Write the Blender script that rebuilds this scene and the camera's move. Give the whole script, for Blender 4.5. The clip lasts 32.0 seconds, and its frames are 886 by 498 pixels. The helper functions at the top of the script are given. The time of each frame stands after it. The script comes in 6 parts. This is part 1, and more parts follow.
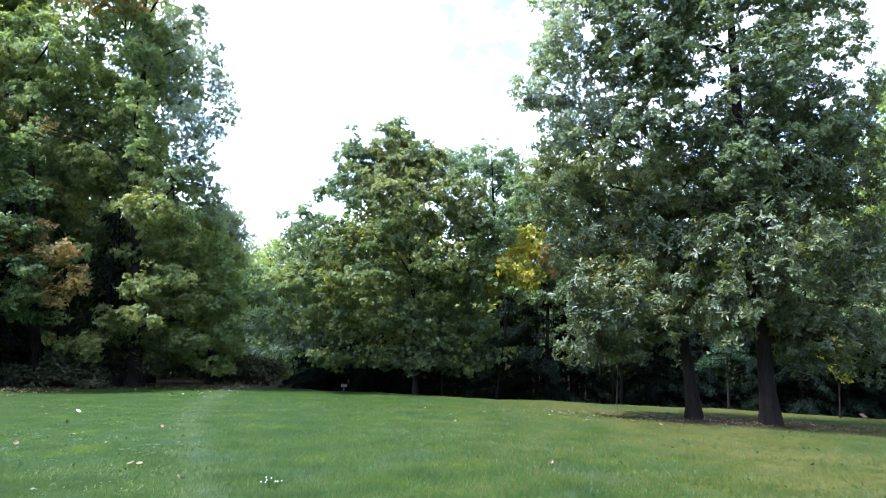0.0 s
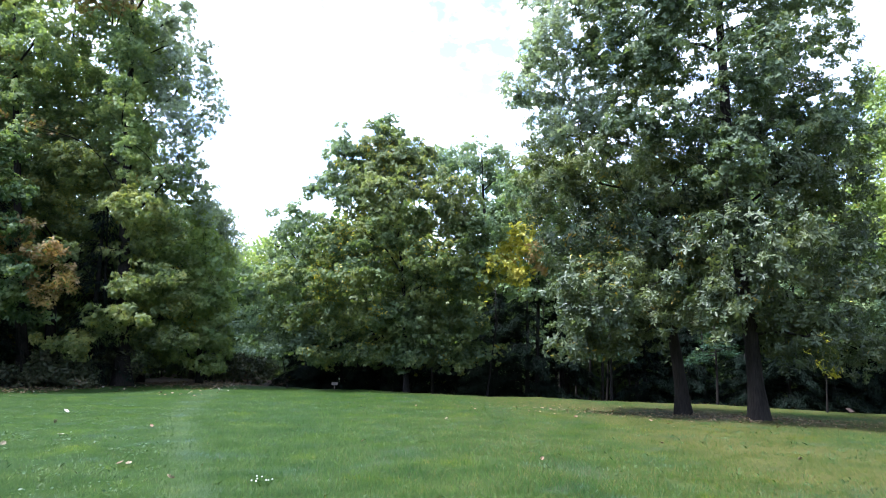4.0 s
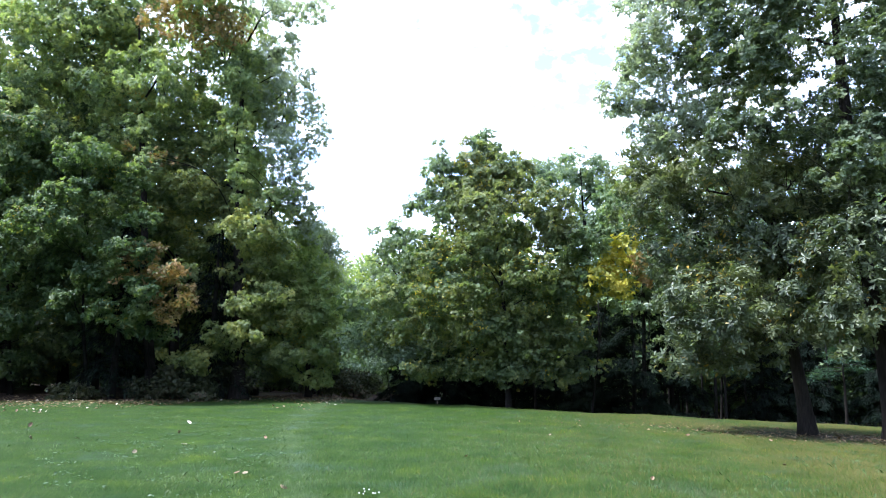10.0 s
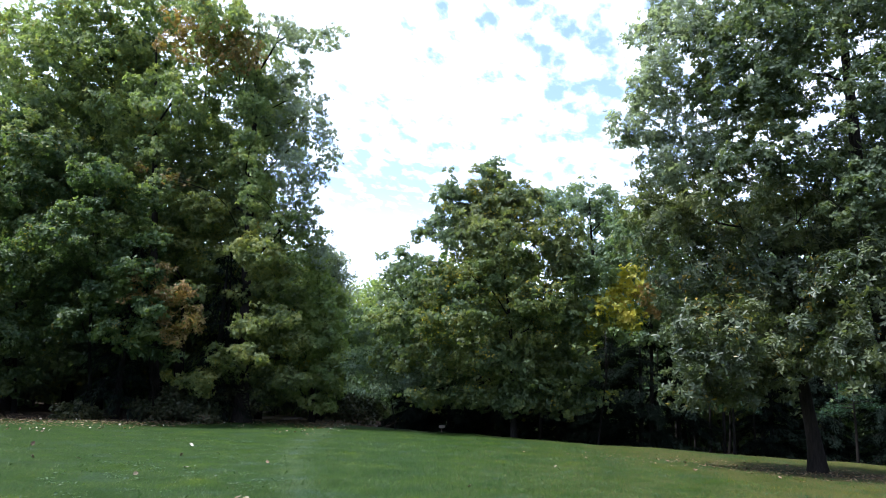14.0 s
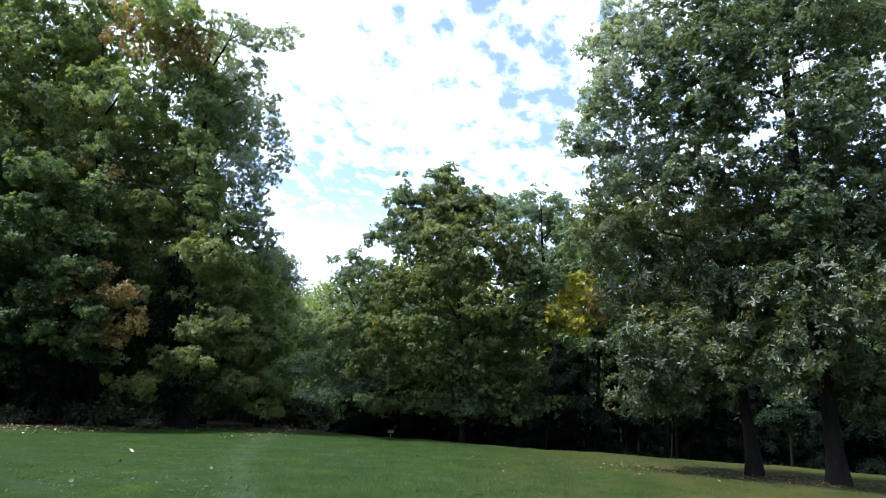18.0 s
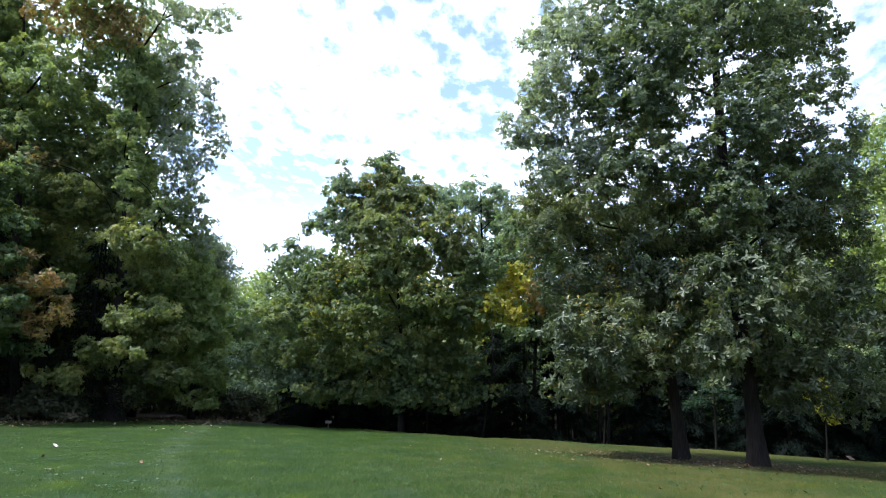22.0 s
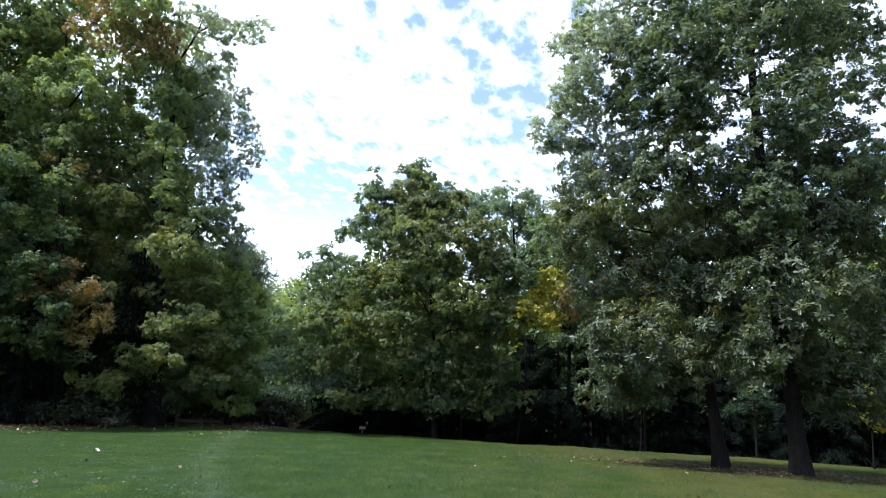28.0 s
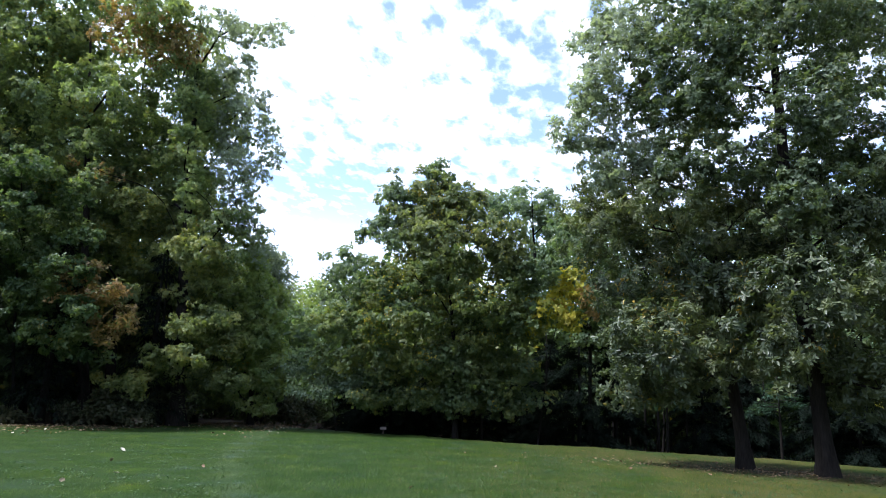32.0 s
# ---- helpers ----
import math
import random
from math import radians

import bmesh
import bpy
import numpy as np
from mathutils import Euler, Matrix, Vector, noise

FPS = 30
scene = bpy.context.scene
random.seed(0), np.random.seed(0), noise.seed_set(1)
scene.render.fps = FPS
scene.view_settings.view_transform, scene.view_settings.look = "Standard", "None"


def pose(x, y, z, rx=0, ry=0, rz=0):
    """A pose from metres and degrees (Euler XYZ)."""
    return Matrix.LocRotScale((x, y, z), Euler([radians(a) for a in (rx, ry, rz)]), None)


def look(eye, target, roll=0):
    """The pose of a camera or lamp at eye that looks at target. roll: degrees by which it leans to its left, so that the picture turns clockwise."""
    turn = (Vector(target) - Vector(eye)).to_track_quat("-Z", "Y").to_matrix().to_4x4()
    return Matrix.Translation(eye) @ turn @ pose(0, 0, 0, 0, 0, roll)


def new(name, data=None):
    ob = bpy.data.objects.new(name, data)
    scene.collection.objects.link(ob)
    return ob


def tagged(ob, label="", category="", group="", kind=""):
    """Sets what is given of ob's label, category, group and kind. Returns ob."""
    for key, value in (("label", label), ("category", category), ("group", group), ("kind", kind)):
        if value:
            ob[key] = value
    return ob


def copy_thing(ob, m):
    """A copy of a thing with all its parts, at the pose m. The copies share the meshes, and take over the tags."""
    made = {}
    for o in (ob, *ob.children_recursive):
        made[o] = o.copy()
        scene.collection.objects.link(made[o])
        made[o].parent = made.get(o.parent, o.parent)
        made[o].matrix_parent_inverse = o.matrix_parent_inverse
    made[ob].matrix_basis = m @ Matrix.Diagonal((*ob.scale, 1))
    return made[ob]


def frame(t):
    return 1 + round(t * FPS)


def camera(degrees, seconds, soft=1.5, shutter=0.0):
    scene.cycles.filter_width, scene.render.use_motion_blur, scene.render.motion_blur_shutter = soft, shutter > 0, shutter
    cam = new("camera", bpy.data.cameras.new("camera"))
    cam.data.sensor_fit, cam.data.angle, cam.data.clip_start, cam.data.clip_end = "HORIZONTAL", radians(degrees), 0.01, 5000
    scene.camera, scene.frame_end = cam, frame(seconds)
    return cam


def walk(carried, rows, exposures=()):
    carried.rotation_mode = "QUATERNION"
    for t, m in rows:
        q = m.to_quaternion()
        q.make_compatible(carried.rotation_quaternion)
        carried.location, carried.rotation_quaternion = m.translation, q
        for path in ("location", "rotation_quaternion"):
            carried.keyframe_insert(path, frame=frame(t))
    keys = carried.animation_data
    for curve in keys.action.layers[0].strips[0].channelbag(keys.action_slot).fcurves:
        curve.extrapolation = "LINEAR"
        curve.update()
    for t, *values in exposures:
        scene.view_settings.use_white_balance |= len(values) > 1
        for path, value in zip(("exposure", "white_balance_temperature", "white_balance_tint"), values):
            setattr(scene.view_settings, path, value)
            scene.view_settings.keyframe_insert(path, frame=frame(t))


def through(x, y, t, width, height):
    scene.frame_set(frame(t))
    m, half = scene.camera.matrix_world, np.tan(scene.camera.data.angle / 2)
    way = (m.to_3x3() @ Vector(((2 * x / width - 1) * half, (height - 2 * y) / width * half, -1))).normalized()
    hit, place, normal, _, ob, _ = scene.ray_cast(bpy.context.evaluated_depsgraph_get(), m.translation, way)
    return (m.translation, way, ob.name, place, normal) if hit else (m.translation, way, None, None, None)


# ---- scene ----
cam = camera(66.3, 32.0, soft=0.65)
EYE = (0.0, 0.0, 1.6)
# seconds and the three turns of a camera held by somebody who stands and pans
ROWS = [
    (0.0, 99.0, -1.19, -0.19),
    (0.5, 98.83, -1.04, -0.68),
    (1.0, 98.67, -0.92, -0.58),
    (1.5, 98.83, -0.81, -1.03),
    (2.0, 98.9, -0.9, -1.65),
    (2.5, 98.84, -0.91, -2.98),
    (4.5, 98.8, -0.65, -0.01),
    (5.0, 98.8, -0.4, 0.91),
    (5.5, 99.19, -0.68, 2.19),
    (6.0, 99.01, -0.53, 3.19),
    (6.5, 99.27, -0.4, 3.51),
    (7.0, 99.21, -0.45, 4.01),
    (7.5, 99.2, -0.76, 4.52),
    (8.0, 99.39, -0.86, 5.2),
    (8.5, 99.3, -0.77, 5.93),
    (9.0, 99.53, -0.83, 6.4),
    (9.5, 99.72, -0.65, 6.95),
    (10.0, 99.91, -0.96, 7.49),
    (10.5, 100.12, -1.06, 7.85),
    (11.0, 100.33, -1.37, 8.63),
    (11.5, 100.43, -1.43, 8.7),
    (12.0, 100.81, -1.55, 8.43),
    (12.5, 101.08, -1.7, 8.39),
    (13.0, 101.62, -1.79, 8.26),
    (13.5, 101.85, -1.99, 8.06),
    (14.0, 102.14, -2.24, 7.91),
    (14.5, 102.34, -2.18, 7.58),
    (16.5, 102.74, -2.35, 6.06),
    (17.0, 102.83, -2.45, 5.28),
    (17.5, 102.85, -2.59, 4.42),
    (18.0, 102.7, -2.4, 3.75),
    (18.5, 102.7, -2.38, 2.99),
    (19.0, 102.62, -2.18, 2.27),
    (19.5, 102.5, -2.2, 1.72),
    (20.0, 102.33, -2.27, 1.13),
    (20.5, 102.34, -2.3, 0.27),
    (21.0, 102.29, -2.09, -0.25),
    (21.5, 102.23, -2.0, -0.75),
    (22.0, 102.03, -1.82, -1.32),
    (22.5, 102.29, -2.22, -1.44),
    (23.0, 102.23, -2.25, -1.29),
    (23.5, 102.21, -2.34, -1.2),
    (24.0, 102.24, -2.42, -1.15),
    (24.5, 102.35, -2.46, -1.11),
    (26.5, 102.57, -2.28, -0.11),
    (27.0, 102.48, -2.09, 0.54),
    (27.5, 102.47, -1.97, 1.06),
    (28.0, 102.44, -1.91, 1.44),
    (28.5, 102.46, -1.78, 2.1),
    (29.0, 102.45, -1.74, 2.14),
    (29.5, 102.32, -1.85, 2.14),
    (30.0, 102.39, -1.92, 2.16),
    (30.5, 102.4, -1.98, 2.35),
    (31.0, 102.46, -2.04, 2.36),
    (31.5, 102.44, -1.97, 2.64),
    (32.0, 102.42, -1.95, 3.12),
]
EXPOSURES = [(0.0, 1.87, 5680, 13.5), (9.0, 1.81, 5680, 13.5), (12.0, 1.62, 5680, 13.5), (14.0, 1.13, 5830, 14), (19.0, 0.92, 5880, 14.5), (21.0, 1.02, 5880, 14.5), (23.0, 1.12, 5880, 14.5), (26.5, 1.05, 5880, 14.5), (28.0, 0.97, 5880, 14.5), (32.0, 0.97, 5880, 14.5)]
walk(cam, [(t, pose(*EYE, rx, ry, rz)) for t, rx, ry, rz in ROWS], EXPOSURES)

# ---- world, sun, sky ----
world = bpy.data.worlds.new("sky")
scene.world = world
world.use_nodes = True
SUN_ELEVATION, SUN_AZIMUTH = 57.0, -106.0   # degrees; azimuth from ahead (+y) towards the right (+x)


def sky_nodes():
    nt = world.node_tree
    nt.nodes.clear()
    n, li = nt.nodes.new, nt.links.new
    out, bg = n("ShaderNodeOutputWorld"), n("ShaderNodeBackground")
    sky = n("ShaderNodeTexSky")
    sky.sky_type, sky.sun_disc = "NISHITA", False
    sky.sun_elevation, sky.sun_rotation = radians(SUN_ELEVATION), radians(SUN_AZIMUTH)
    dim = n("ShaderNodeVectorMath")
    dim.operation = "MULTIPLY"
    dim.inputs[1].default_value = (0.196, 0.182, 0.196)
    li(sky.outputs[0], dim.inputs[0])
    co, sep = n("ShaderNodeTexCoord"), n("ShaderNodeSeparateXYZ")
    li(co.outputs["Generated"], sep.inputs[0])
    # flat cloud sheet: x/z, y/z
    lift = n("ShaderNodeMath")
    lift.operation = "ADD"
    lift.inputs[1].default_value = 0.12
    li(sep.outputs[2], lift.inputs[0])
    safe = n("ShaderNodeMath")
    safe.operation = "MAXIMUM"
    safe.inputs[1].default_value = 0.05
    li(lift.outputs[0], safe.inputs[0])
    flat = n("ShaderNodeCombineXYZ")
    for i in (0, 1):
        d = n("ShaderNodeMath")
        d.operation = "DIVIDE"
        li(sep.outputs[i], d.inputs[0])
        li(safe.outputs[0], d.inputs[1])
        li(d.outputs[0], flat.inputs[i])
    turn = n("ShaderNodeMapping")
    turn.vector_type = "TEXTURE"
    turn.inputs["Rotation"].default_value = (0, 0, radians(-12))
    turn.inputs["Scale"].default_value = (1.0, 1.7, 1.0)
    li(flat.outputs[0], turn.inputs[0])
    puffs, veil = n("ShaderNodeTexNoise"), n("ShaderNodeTexNoise")
    puffs.inputs["Scale"].default_value, puffs.inputs["Detail"].default_value, puffs.inputs["Roughness"].default_value = 15.0, 4, 0.55
    puffs.inputs["Distortion"].default_value = 0.10
    veil.inputs["Scale"].default_value, veil.inputs["Detail"].default_value = 1.1, 2
    li(turn.outputs[0], puffs.inputs["Vector"])
    li(turn.outputs[0], veil.inputs["Vector"])
    add = n("ShaderNodeMath")
    add.operation = "ADD"
    li(puffs.outputs[0], add.inputs[0])
    li(veil.outputs[0], add.inputs[1])
    cover = n("ShaderNodeMapRange")
    cover.interpolation_type = "SMOOTHSTEP"
    cover.inputs["From Min"].default_value, cover.inputs["From Max"].default_value = 0.82, 1.07
    cover.inputs["To Min"].default_value = 0.0
    li(add.outputs[0], cover.inputs["Value"])
    # thick cloud towards the horizon
    low = n("ShaderNodeMapRange")
    low.interpolation_type = "SMOOTHSTEP"
    low.inputs["From Min"].default_value, low.inputs["From Max"].default_value = 0.08, 0.30
    low.inputs["To Min"].default_value, low.inputs["To Max"].default_value = 1.0, 0.0
    li(sep.outputs[2], low.inputs["Value"])
    thick = n("ShaderNodeMath")
    thick.operation = "MAXIMUM"
    li(cover.outputs[0], thick.inputs[0])
    li(low.outputs[0], thick.inputs[1])
    grey = n("ShaderNodeMapRange")
    grey.inputs["From Min"].default_value, grey.inputs["From Max"].default_value = 0.3, 0.75
    grey.inputs["To Min"].default_value, grey.inputs["To Max"].default_value = 1.1, 0.85
    li(veil.outputs[0], grey.inputs["Value"])
    white = n("ShaderNodeVectorMath")
    white.operation = "SCALE"
    white.inputs[0].default_value = (0.88, 0.98, 1.17)
    # clouds glow towards the sun and go grey away from it
    side = n("ShaderNodeVectorMath")
    side.operation = "DOT_PRODUCT"
    side.inputs[1].default_value = (math.sin(radians(SUN_AZIMUTH)), 0.25, 0.3)
    li(co.outputs["Generated"], side.inputs[0])
    near = n("ShaderNodeMapRange")
    near.inputs["From Min"].default_value, near.inputs["From Max"].default_value = -0.7, 0.7
    near.inputs["To Min"].default_value, near.inputs["To Max"].default_value = 0.32, 1.30
    li(side.outputs["Value"], near.inputs["Value"])
    lit = n("ShaderNodeMath")
    lit.operation = "MULTIPLY"
    li(grey.outputs[0], lit.inputs[0])
    li(near.outputs[0], lit.inputs[1])
    li(lit.outputs[0], white.inputs["Scale"])
    mix = n("ShaderNodeMix")
    mix.data_type = "RGBA"
    li(thick.outputs[0], mix.inputs["Factor"])
    li(dim.outputs[0], mix.inputs["A"])
    li(white.outputs[0], mix.inputs["B"])
    li(mix.outputs["Result"], bg.inputs[0])
    li(bg.outputs[0], out.inputs[0])


sky_nodes()
sun = new("sun", bpy.data.lights.new("sun", "SUN"))
sun.data.energy, sun.data.angle, sun.data.color = 4.2, radians(9), (1.0, 0.97, 0.93)
_e, _a = radians(SUN_ELEVATION), radians(SUN_AZIMUTH)
sun.matrix_world = look((60 * math.sin(_a) * math.cos(_e), 60 * math.cos(_a) * math.cos(_e), 60 * math.sin(_e)), (0, 0, 0))

# ---- materials ----


def nodes_of(name):
    m = bpy.data.materials.new(name)
    m.use_nodes = True
    return m, m.node_tree.nodes, m.node_tree.links, m.node_tree.nodes["Principled BSDF"]


def ramp(nodes, stops):
    r = nodes.new("ShaderNodeValToRGB")
    while len(r.color_ramp.elements) < len(stops):
        r.color_ramp.elements.new(0.5)
    for e, (p, c) in zip(r.color_ramp.elements, stops):
        e.position, e.color = p, (*c, 1)
    return r


def noise_node(nodes, links, scale, detail=3, coord=None, rough=0.55):
    t = nodes.new("ShaderNodeTexNoise")
    t.inputs["Scale"].default_value, t.inputs["Detail"].default_value, t.inputs["Roughness"].default_value = scale, detail, rough
    if coord is not None:
        links.new(coord, t.inputs["Vector"])
    return t


def leaf_material(name, dark, mid, light, accent=None, accent_share=0.06, gloss=0.52, through=0.40, clump=0.8, spec=0.28):
    """Leaves: colour by leaf and by clump, with light passing through the blade."""
    m, nodes, links, p = nodes_of(name)
    geo, obj = nodes.new("ShaderNodeNewGeometry"), nodes.new("ShaderNodeTexCoord")
    stops = [(0.0, dark), (0.5, mid), (1.0, light)]
    r = ramp(nodes, stops)
    clumps = noise_node(nodes, links, clump, 3, obj.outputs["Object"])
    a = nodes.new("ShaderNodeMath")
    a.operation = "MULTIPLY_ADD"
    a.inputs[1].default_value, a.inputs[2].default_value = 0.45, -0.22
    links.new(geo.outputs["Random Per Island"], a.inputs[0])
    b = nodes.new("ShaderNodeMapRange")
    b.inputs["From Min"].default_value, b.inputs["From Max"].default_value = 0.3, 0.7
    links.new(clumps.outputs[0], b.inputs["Value"])
    s = nodes.new("ShaderNodeMath")
    s.operation, s.use_clamp = "ADD", True
    links.new(a.outputs[0], s.inputs[0])
    links.new(b.outputs[0], s.inputs[1])
    links.new(s.outputs[0], r.inputs[0])
    col = r.outputs[0]
    if accent:
        patches = noise_node(nodes, links, 0.55, 2, obj.outputs["Object"])
        w = nodes.new("ShaderNodeMath")
        w.operation = "MULTIPLY"
        links.new(geo.outputs["Random Per Island"], w.inputs[0])
        links.new(patches.outputs[0], w.inputs[1])
        g = nodes.new("ShaderNodeMapRange")
        g.inputs["From Min"].default_value = 0.62 - accent_share
        g.inputs["From Max"].default_value = 0.66 - accent_share * 0.6
        links.new(w.outputs[0], g.inputs["Value"])
        mx = nodes.new("ShaderNodeMix")
        mx.data_type = "RGBA"
        mx.inputs["B"].default_value = (*accent, 1)
        links.new(g.outputs[0], mx.inputs["Factor"])
        links.new(col, mx.inputs["A"])
        col = mx.outputs["Result"]
    links.new(col, p.inputs["Base Color"])
    p.inputs["Roughness"].default_value = gloss
    p.inputs["Specular IOR Level"].default_value = spec
    tl = nodes.new("ShaderNodeBsdfTranslucent")
    warm = nodes.new("ShaderNodeMix")
    warm.data_type, warm.blend_type = "RGBA", "MULTIPLY"
    warm.inputs["Factor"].default_value = 1.0
    warm.inputs["B"].default_value = (1.5, 1.55, 0.6, 1)
    links.new(col, warm.inputs["A"])
    links.new(warm.outputs["Result"], tl.inputs[0])
    ms = nodes.new("ShaderNodeMixShader")
    ms.inputs[0].default_value = through
    links.new(p.outputs[0], ms.inputs[1])
    links.new(tl.outputs[0], ms.inputs[2])
    links.new(ms.outputs[0], nodes["Material Output"].inputs[0])
    return m


def bark_material(name, dark, light, scale=1.0):
    m, nodes, links, p = nodes_of(name)
    co, mp = nodes.new("ShaderNodeTexCoord"), nodes.new("ShaderNodeMapping")
    mp.inputs["Scale"].default_value = (9 * scale, 9 * scale, 1.6 * scale)
    links.new(co.outputs["Object"], mp.inputs[0])
    ridges = noise_node(nodes, links, 2.2, 6, mp.outputs[0], 0.65)
    patch = noise_node(nodes, links, 0.7, 2, co.outputs["Object"])
    mixv = nodes.new("ShaderNodeMath")
    mixv.operation = "MULTIPLY_ADD"
    mixv.inputs[1].default_value, mixv.inputs[2].default_value = 0.5, -0.25
    links.new(patch.outputs[0], mixv.inputs[0])
    sm = nodes.new("ShaderNodeMath")
    links.new(ridges.outputs[0], sm.inputs[0])
    links.new(mixv.outputs[0], sm.inputs[1])
    r = ramp(nodes, [(0.32, dark), (0.68, light)])
    links.new(sm.outputs[0], r.inputs[0])
    links.new(r.outputs[0], p.inputs["Base Color"])
    p.inputs["Roughness"].default_value = 0.95
    p.inputs["Specular IOR Level"].default_value = 0.1
    bump = nodes.new("ShaderNodeBump")
    bump.inputs["Strength"].default_value, bump.inputs["Distance"].default_value = 0.8, 0.03
    links.new(ridges.outputs[0], bump.inputs["Height"])
    links.new(bump.outputs[0], p.inputs["Normal"])
    return m


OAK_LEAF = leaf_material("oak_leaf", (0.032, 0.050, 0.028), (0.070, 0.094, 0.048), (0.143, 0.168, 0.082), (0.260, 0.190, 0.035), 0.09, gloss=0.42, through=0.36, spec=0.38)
# lighter olive copy of the oak leaf paints sun on the upper crown
SUNLIT_OAK_LEAF = leaf_material("sunlit_olive_oak_leaf", (0.056, 0.078, 0.042), (0.112, 0.138, 0.068), (0.205, 0.225, 0.108), (0.300, 0.225, 0.045), 0.09, gloss=0.45, through=0.40, spec=0.35)
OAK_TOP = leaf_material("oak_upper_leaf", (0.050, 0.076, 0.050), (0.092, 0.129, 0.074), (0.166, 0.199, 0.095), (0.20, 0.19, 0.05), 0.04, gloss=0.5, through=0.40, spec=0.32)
RED_OAK_LEAF = leaf_material("red_oak_leaf", (0.112, 0.161, 0.092), (0.205, 0.268, 0.130), (0.360, 0.394, 0.165), (0.290, 0.215, 0.055), 0.09, gloss=0.5, through=0.46, spec=0.3)
MAPLE_LEAF = leaf_material("maple_leaf", (0.044, 0.079, 0.039), (0.088, 0.140, 0.061), (0.171, 0.214, 0.088), (0.240, 0.205, 0.045), 0.06, through=0.42)
HORNBEAM_LEAF = leaf_material("hornbeam_leaf", (0.097, 0.135, 0.068), (0.196, 0.238, 0.102), (0.351, 0.350, 0.131), (0.330, 0.285, 0.055), 0.09, through=0.44)
LIGHT_LEAF = leaf_material("light_green_leaf", (0.120, 0.176, 0.080), (0.207, 0.268, 0.112), (0.267, 0.303, 0.123), (0.252, 0.225, 0.042), 0.06, through=0.5)
# sky glare and distance haze are put into this leaf colour
HAZED_LEAF = leaf_material("haze_paled_oak_leaf", (0.143, 0.176, 0.164), (0.234, 0.275, 0.251), (0.334, 0.383, 0.337), None, gloss=0.5, through=0.55, spec=0.35)
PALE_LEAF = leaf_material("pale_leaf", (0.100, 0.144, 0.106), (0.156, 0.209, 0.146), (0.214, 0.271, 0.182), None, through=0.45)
ASH_LEAF = leaf_material("ash_leaf", (0.057, 0.090, 0.044), (0.109, 0.151, 0.064), (0.208, 0.230, 0.080), (0.380, 0.310, 0.050), 0.11, through=0.44)
# yellowing leaves, also lightened in colour for sun on the ash's top
ASH_UPPER = leaf_material("yellowing_sunlit_ash_leaf", (0.082, 0.114, 0.068), (0.155, 0.190, 0.102), (0.255, 0.275, 0.128), (0.400, 0.330, 0.060), 0.12, through=0.48)
YELLOW_LEAF = leaf_material("yellow_leaf", (0.150, 0.185, 0.035), (0.310, 0.300, 0.045), (0.470, 0.400, 0.060), (0.440, 0.210, 0.040), 0.05, through=0.45)
RUST_LEAF = leaf_material("rust_leaf", (0.135, 0.120, 0.055), (0.290, 0.200, 0.088), (0.400, 0.250, 0.110), (0.150, 0.190, 0.065), 0.24, through=0.4)
# near-black needles: the wood's deep shade is put into their colour
SHADED_SPRUCE_NEEDLE = leaf_material("shaded_spruce_needle", (0.004, 0.007, 0.005), (0.006, 0.011, 0.008), (0.010, 0.017, 0.012), None, gloss=0.8, through=0.15, spec=0.04)
PINE_NEEDLE = leaf_material("pine_needle", (0.020, 0.045, 0.030), (0.032, 0.067, 0.044), (0.047, 0.088, 0.060), None, gloss=0.6, through=0.25, spec=0.15)
WOOD_LEAF = leaf_material("forest_leaf", (0.061, 0.097, 0.058), (0.109, 0.163, 0.089), (0.199, 0.249, 0.121), (0.317, 0.290, 0.078), 0.06, through=0.36, clump=0.5)
SHRUB_LEAF = leaf_material("shrub_leaf", (0.037, 0.050, 0.027), (0.062, 0.074, 0.041), (0.104, 0.104, 0.061), (0.173, 0.117, 0.081), 0.08, through=0.32, clump=1.6)
# both barks are darkened below bark's own tone to hold crown shade
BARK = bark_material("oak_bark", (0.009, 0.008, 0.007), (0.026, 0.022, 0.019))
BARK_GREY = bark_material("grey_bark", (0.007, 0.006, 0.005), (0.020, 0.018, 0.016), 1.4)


# ---- builders ----
def part(name, data, material, parent, label="", kind=""):
    """Link mesh data (a bmesh or a mesh) as one object under a thing or a part."""
    if isinstance(data, bmesh.types.BMesh):
        me = bpy.data.meshes.new(name)
        data.to_mesh(me)
        data.free()
    else:
        me = data
    if material is not None and not me.materials:
        me.materials.append(material)
    ob = new(name, me)
    ob.parent = parent
    return tagged(ob, label=label, kind=kind)


def thing(name, at, label, category, group="", kind=""):
    e = new(name)
    e.empty_display_size = 0.3
    e.location = at
    return tagged(e, label, category, group, kind)


def quick_mesh(name, verts, loops, sizes, smooth=False):
    """Mesh from arrays: verts (n, 3), corner indices, and corners per face."""
    me = bpy.data.meshes.new(name)
    me.vertices.add(len(verts))
    me.vertices.foreach_set("co", np.asarray(verts, np.float32).ravel())
    me.loops.add(len(loops))
    me.loops.foreach_set("vertex_index", np.asarray(loops, np.int32))
    me.polygons.add(len(sizes))
    starts = np.concatenate(([0], np.cumsum(sizes)[:-1])).astype(np.int32)
    me.polygons.foreach_set("loop_start", starts)
    me.polygons.foreach_set("loop_total", np.asarray(sizes, np.int32))
    if smooth:
        me.polygons.foreach_set("use_smooth", np.ones(len(sizes), bool))
    me.update(calc_edges=True)
    return me


def unit(v):
    return v / (np.linalg.norm(v, axis=-1, keepdims=True) + 1e-9)


